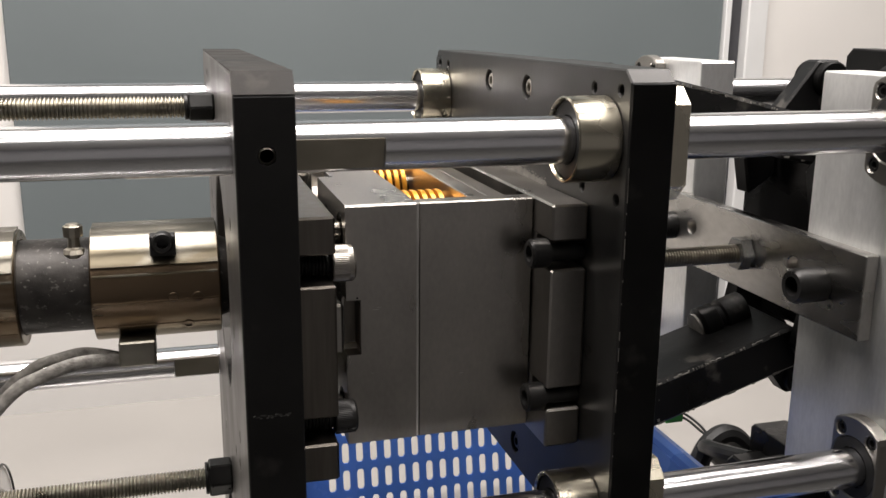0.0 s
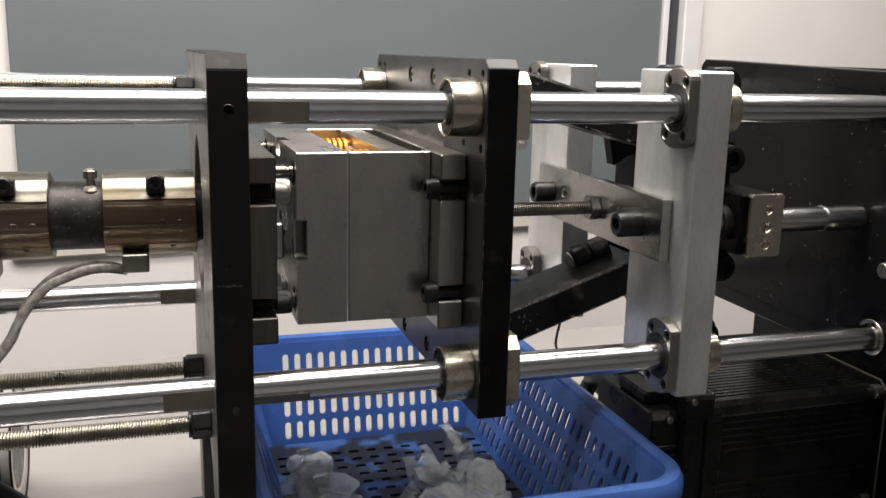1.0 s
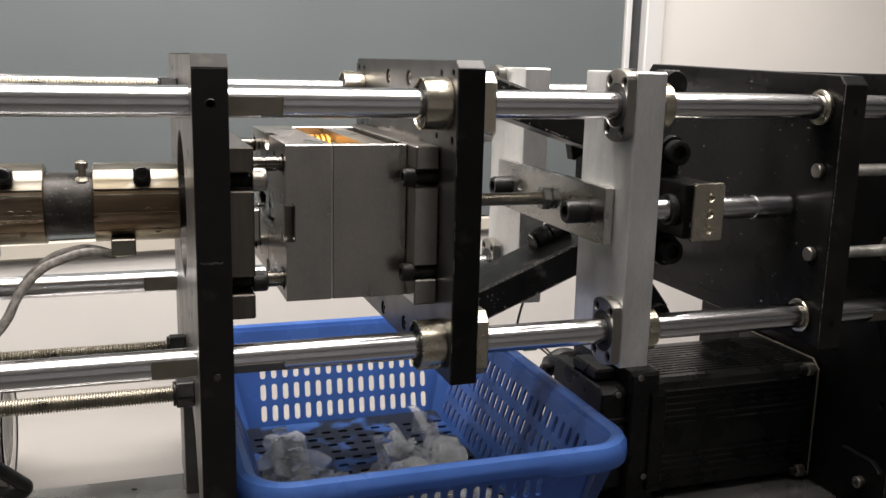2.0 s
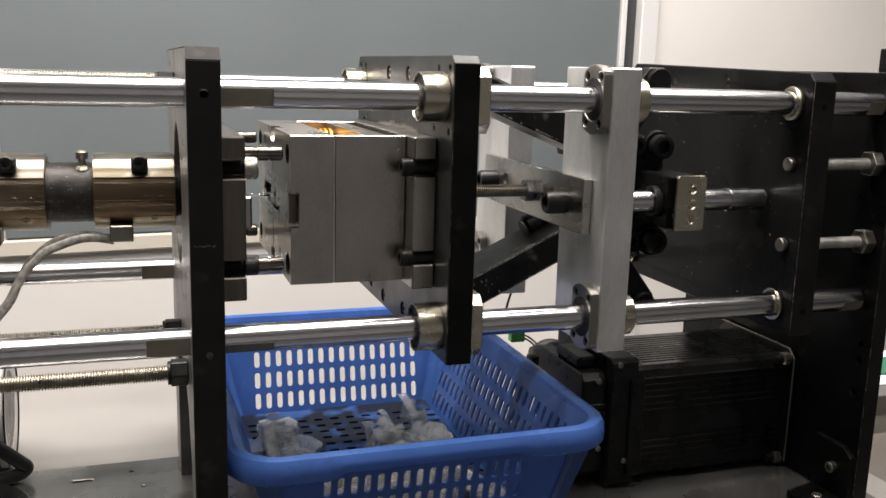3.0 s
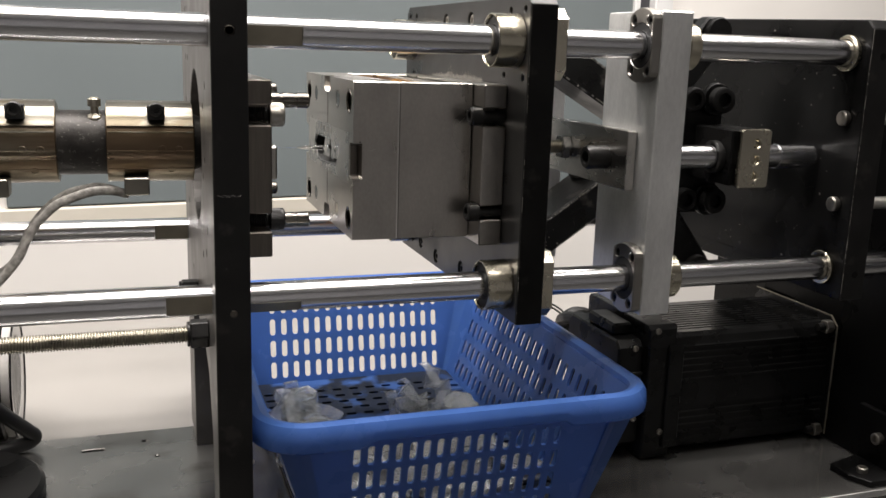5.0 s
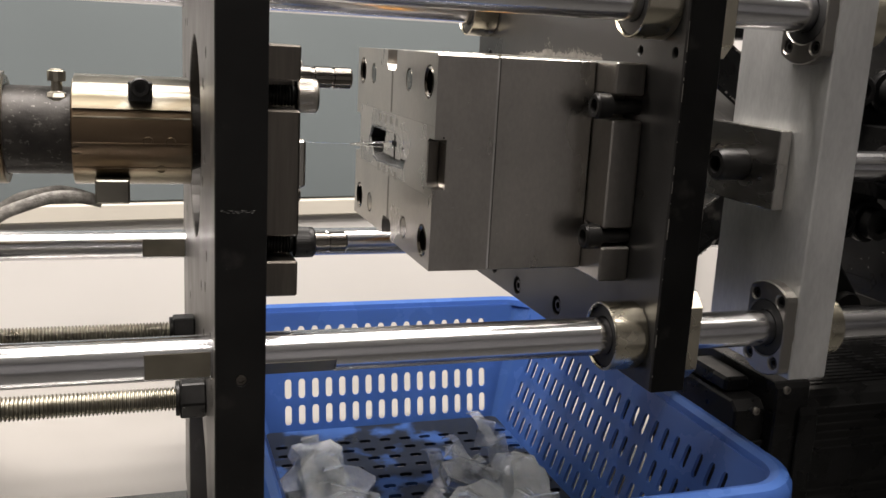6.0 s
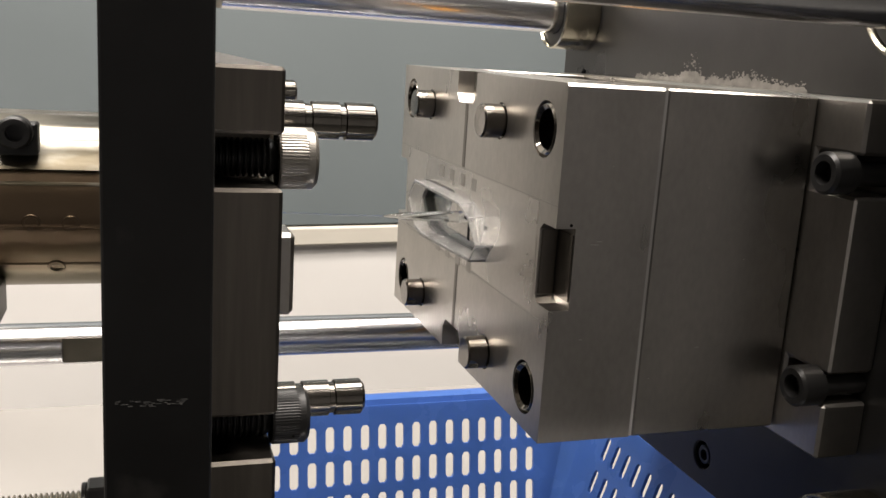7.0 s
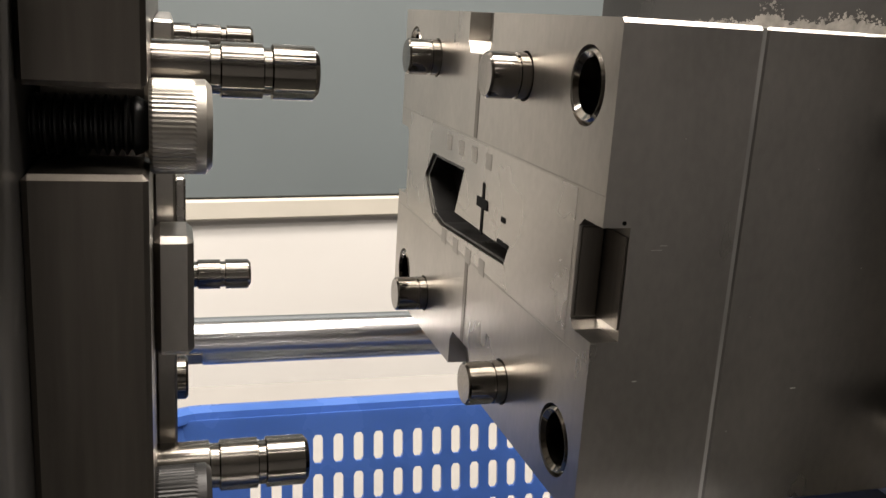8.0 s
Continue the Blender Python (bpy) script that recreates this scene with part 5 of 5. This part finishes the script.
def scrap_bent():
    bm = B()
    n = 7
    w, l = rng.uniform(0.005, 0.017), rng.uniform(0.016, 0.044)
    bend, tw = rng.uniform(-0.8, 0.8), rng.uniform(-0.5, 0.5)
    rows = []
    for k in range(n):
        u = k / (n - 1) - 0.5
        a = bend * u
        c = Vector((l * u * math.cos(a), 0, l * u * math.sin(a) + 0.01 * math.sin(5 * u + tw)))
        m = Matrix.Rotation(tw * u, 3, "X")
        rows.append([bm.verts.new(c + m @ Vector((0, s * w, h))) for s, h in ((-0.5, 0), (0.5, 0), (0.5, 0.0009), (-0.5, 0.0009))])
    for p, q in zip(rows, rows[1:]):
        for j in range(4):
            bm.faces.new((p[j], p[(j + 1) % 4], q[(j + 1) % 4], q[j]))
    bm.faces.new(rows[0])
    bm.faces.new(rows[-1])
    return bm


def scrap_tray():
    """A whole eight-sided tray: a shallow wall round a thin floor, a little bent."""
    bm = B()
    c = [(y - 0.15, z - U + 0.088) for y, z in CAV]
    wall = [(y * 0.93, z * 0.84) for y, z in c]
    slab(bm, 0.0, 0.0085, c, [wall])
    slab(bm, 0.0086, 0.0094, c)
    bend = rng.uniform(-1.2, 1.2)
    for v in bm.verts:
        d, y, z = v.co
        v.co = Vector((y, z * 1.25, d + bend * y * y * 2))
    return bm


SCRAP_MESH = []
for k in range(12):
    bm = scrap_tray() if k % 4 == 0 else scrap_bent()
    bmesh.ops.recalc_face_normals(bm, faces=bm.faces)
    me = bpy.data.meshes.new("scrap")
    bm.to_mesh(me)
    bm.free()
    me.materials.append(M_SCRAP)
    SCRAP_MESH.append(me)
for k in range(210):
    if k < 145:
        x, y = rng.gauss(0.085, 0.022), rng.gauss(0.12, 0.055)
        hump = 0.030 * math.exp(-((x - 0.065) / 0.03) ** 2) + 0.010
    else:
        x, y = rng.gauss(0.185, 0.030), rng.gauss(0.15, 0.05)
        hump = 0.026 * math.exp(-((x - 0.20) / 0.03) ** 2) + 0.006
    x, y = min(max(x, 0.078), 0.232), min(max(y, 0.068), 0.26)
    z = 0.010 + hump * rng.random() * (1.0 if k % 4 else 0.4)
    steep = 32 if k % 4 else 16
    ob = tagged(new("plastic_scrap", SCRAP_MESH[k % 12]), "clear plastic moulding scrap lying in the basket", "plastic scrap", "scraps in the basket")
    turn = 90 + rng.uniform(-35, 35) if (x < 0.10 or x > 0.215) else rng.uniform(0, 360)
    ob.matrix_world = pose(x, y, z, rng.uniform(-steep, steep), rng.uniform(-16, 16), turn)


# ---------------------------------------------------------------- what moves
OPEN = [(0.0, -0.0325), (0.5, -0.0290), (1.0, -0.0254), (1.5, -0.0210), (2.0, -0.0160), (2.5, -0.0109), (3.0, -0.0058), (3.5, 0.0), (4.0, 0.0061), (4.5, 0.0124),
        (5.0, 0.0187), (5.5, 0.0250), (6.0, 0.0313), (6.5, 0.0377), (7.0, 0.0438), (7.3, 0.0474), (7.5, 0.0487), (7.75, 0.0489), (8.0, 0.0489)]
PUSH = [(0.0, 0.0), (6.55, 0.0), (6.7, 0.0019), (7.0, 0.0078), (7.3, 0.0103), (7.5, 0.0108), (8.0, 0.0108)]
CROSS = [(0.0, -0.0262), (0.5, -0.0225), (1.0, -0.0186), (1.5, -0.0142), (3.0, -0.0042), (3.5, 0.0), (4.0, 0.0028), (4.5, 0.0065), (6.0, 0.0165), (7.3, 0.0235), (8.0, 0.0245)]


def at(rows, t):
    for (t0, a), (t1, b) in zip(rows, rows[1:]):
        if t0 <= t <= t1:
            return a + (b - a) * (t - t0) / (t1 - t0)
    return rows[-1][1]


def slide(ob, rows, extra=None):
    base = Vector(ob.location)
    times = sorted({t for t, _ in rows} | ({t for t, _ in extra} if extra else set()))
    walk(ob, [(t, pose(base.x + at(rows, t) - (at(extra, t) if extra else 0.0), base.y, base.z)) for t in times])


def motions():
    for ob in (mp, mm, rear, *MBOLTS, *SPR):
        slide(ob, OPEN)
    slide(ej, OPEN, PUSH)
    slide(xh, CROSS)
    # toggle links swing between the moving platen and the crosshead
    for ob, s in LINKS:
        rows = []
        for t, d in OPEN:
            rows.append((t, pose(0.2128 + d, 0, CZ + s * 0.089 + (0.0125 if s > 0 else -0.0097), 0, s * ((24.0 if s > 0 else 27.9) + 335 * d), 0)))
        walk(ob, rows)
    # the moulded part rides with the mould, is pushed out and drops into the basket
    base = Vector(prod.location)
    rows = []
    for t in (0.0, 0.5, 1.0, 1.5, 2.0, 2.5, 3.0, 3.5, 4.0, 4.5, 5.0, 5.5, 6.0, 6.5, 6.7, 7.0, 7.2, 7.4):
        rows.append((t, pose(base.x + at(OPEN, t) - at(PUSH, t) * 0.8, base.y, base.z)))
    x = rows[-1][1].translation.x
    rows += [(7.5, pose(x - 0.001, base.y, base.z - 0.0008, 0, -2, 0)), (7.6, pose(x - 0.022, base.y + 0.004, base.z - 0.030, 10, -35, 5)),
             (7.7, pose(x - 0.030, base.y + 0.006, base.z - 0.105, 25, -75, 10)), (7.8, pose(x - 0.034, base.y + 0.006, 0.062, 30, -95, 15)), (8.0, pose(x - 0.036, base.y + 0.005, 0.058, 24, -92, 15))]
    walk(prod, rows)
    base = Vector(strand.location)
    rows = [(t, pose(base.x + at(OPEN, t) - at(PUSH, t) * 0.8, base.y, base.z)) for t in (0.0, 0.5, 1.0, 1.5, 2.0, 2.5, 3.0, 3.5, 4.0, 4.5, 5.0, 5.5, 6.0, 6.5, 6.7, 7.0)]
    x = rows[-1][1].translation.x
    rows += [(7.1, pose(x, base.y, base.z - 0.002, 0, -18, 0)), (7.2, pose(x + 0.004, base.y, base.z - 0.012, 0, -45, 0)), (7.3, pose(x + 0.01, base.y, base.z - 0.03, 0, -72, 0)),
             (7.45, pose(x + 0.008, base.y, base.z - 0.12, 0, -85, 0)), (7.6, pose(x, base.y, 0.085, 0, -60, 0)), (7.7, pose(x, base.y, 0.06, 0, -10, 0)), (8.0, pose(x, base.y, 0.06, 0, -10, 0))]
    walk(strand, rows)


motions()
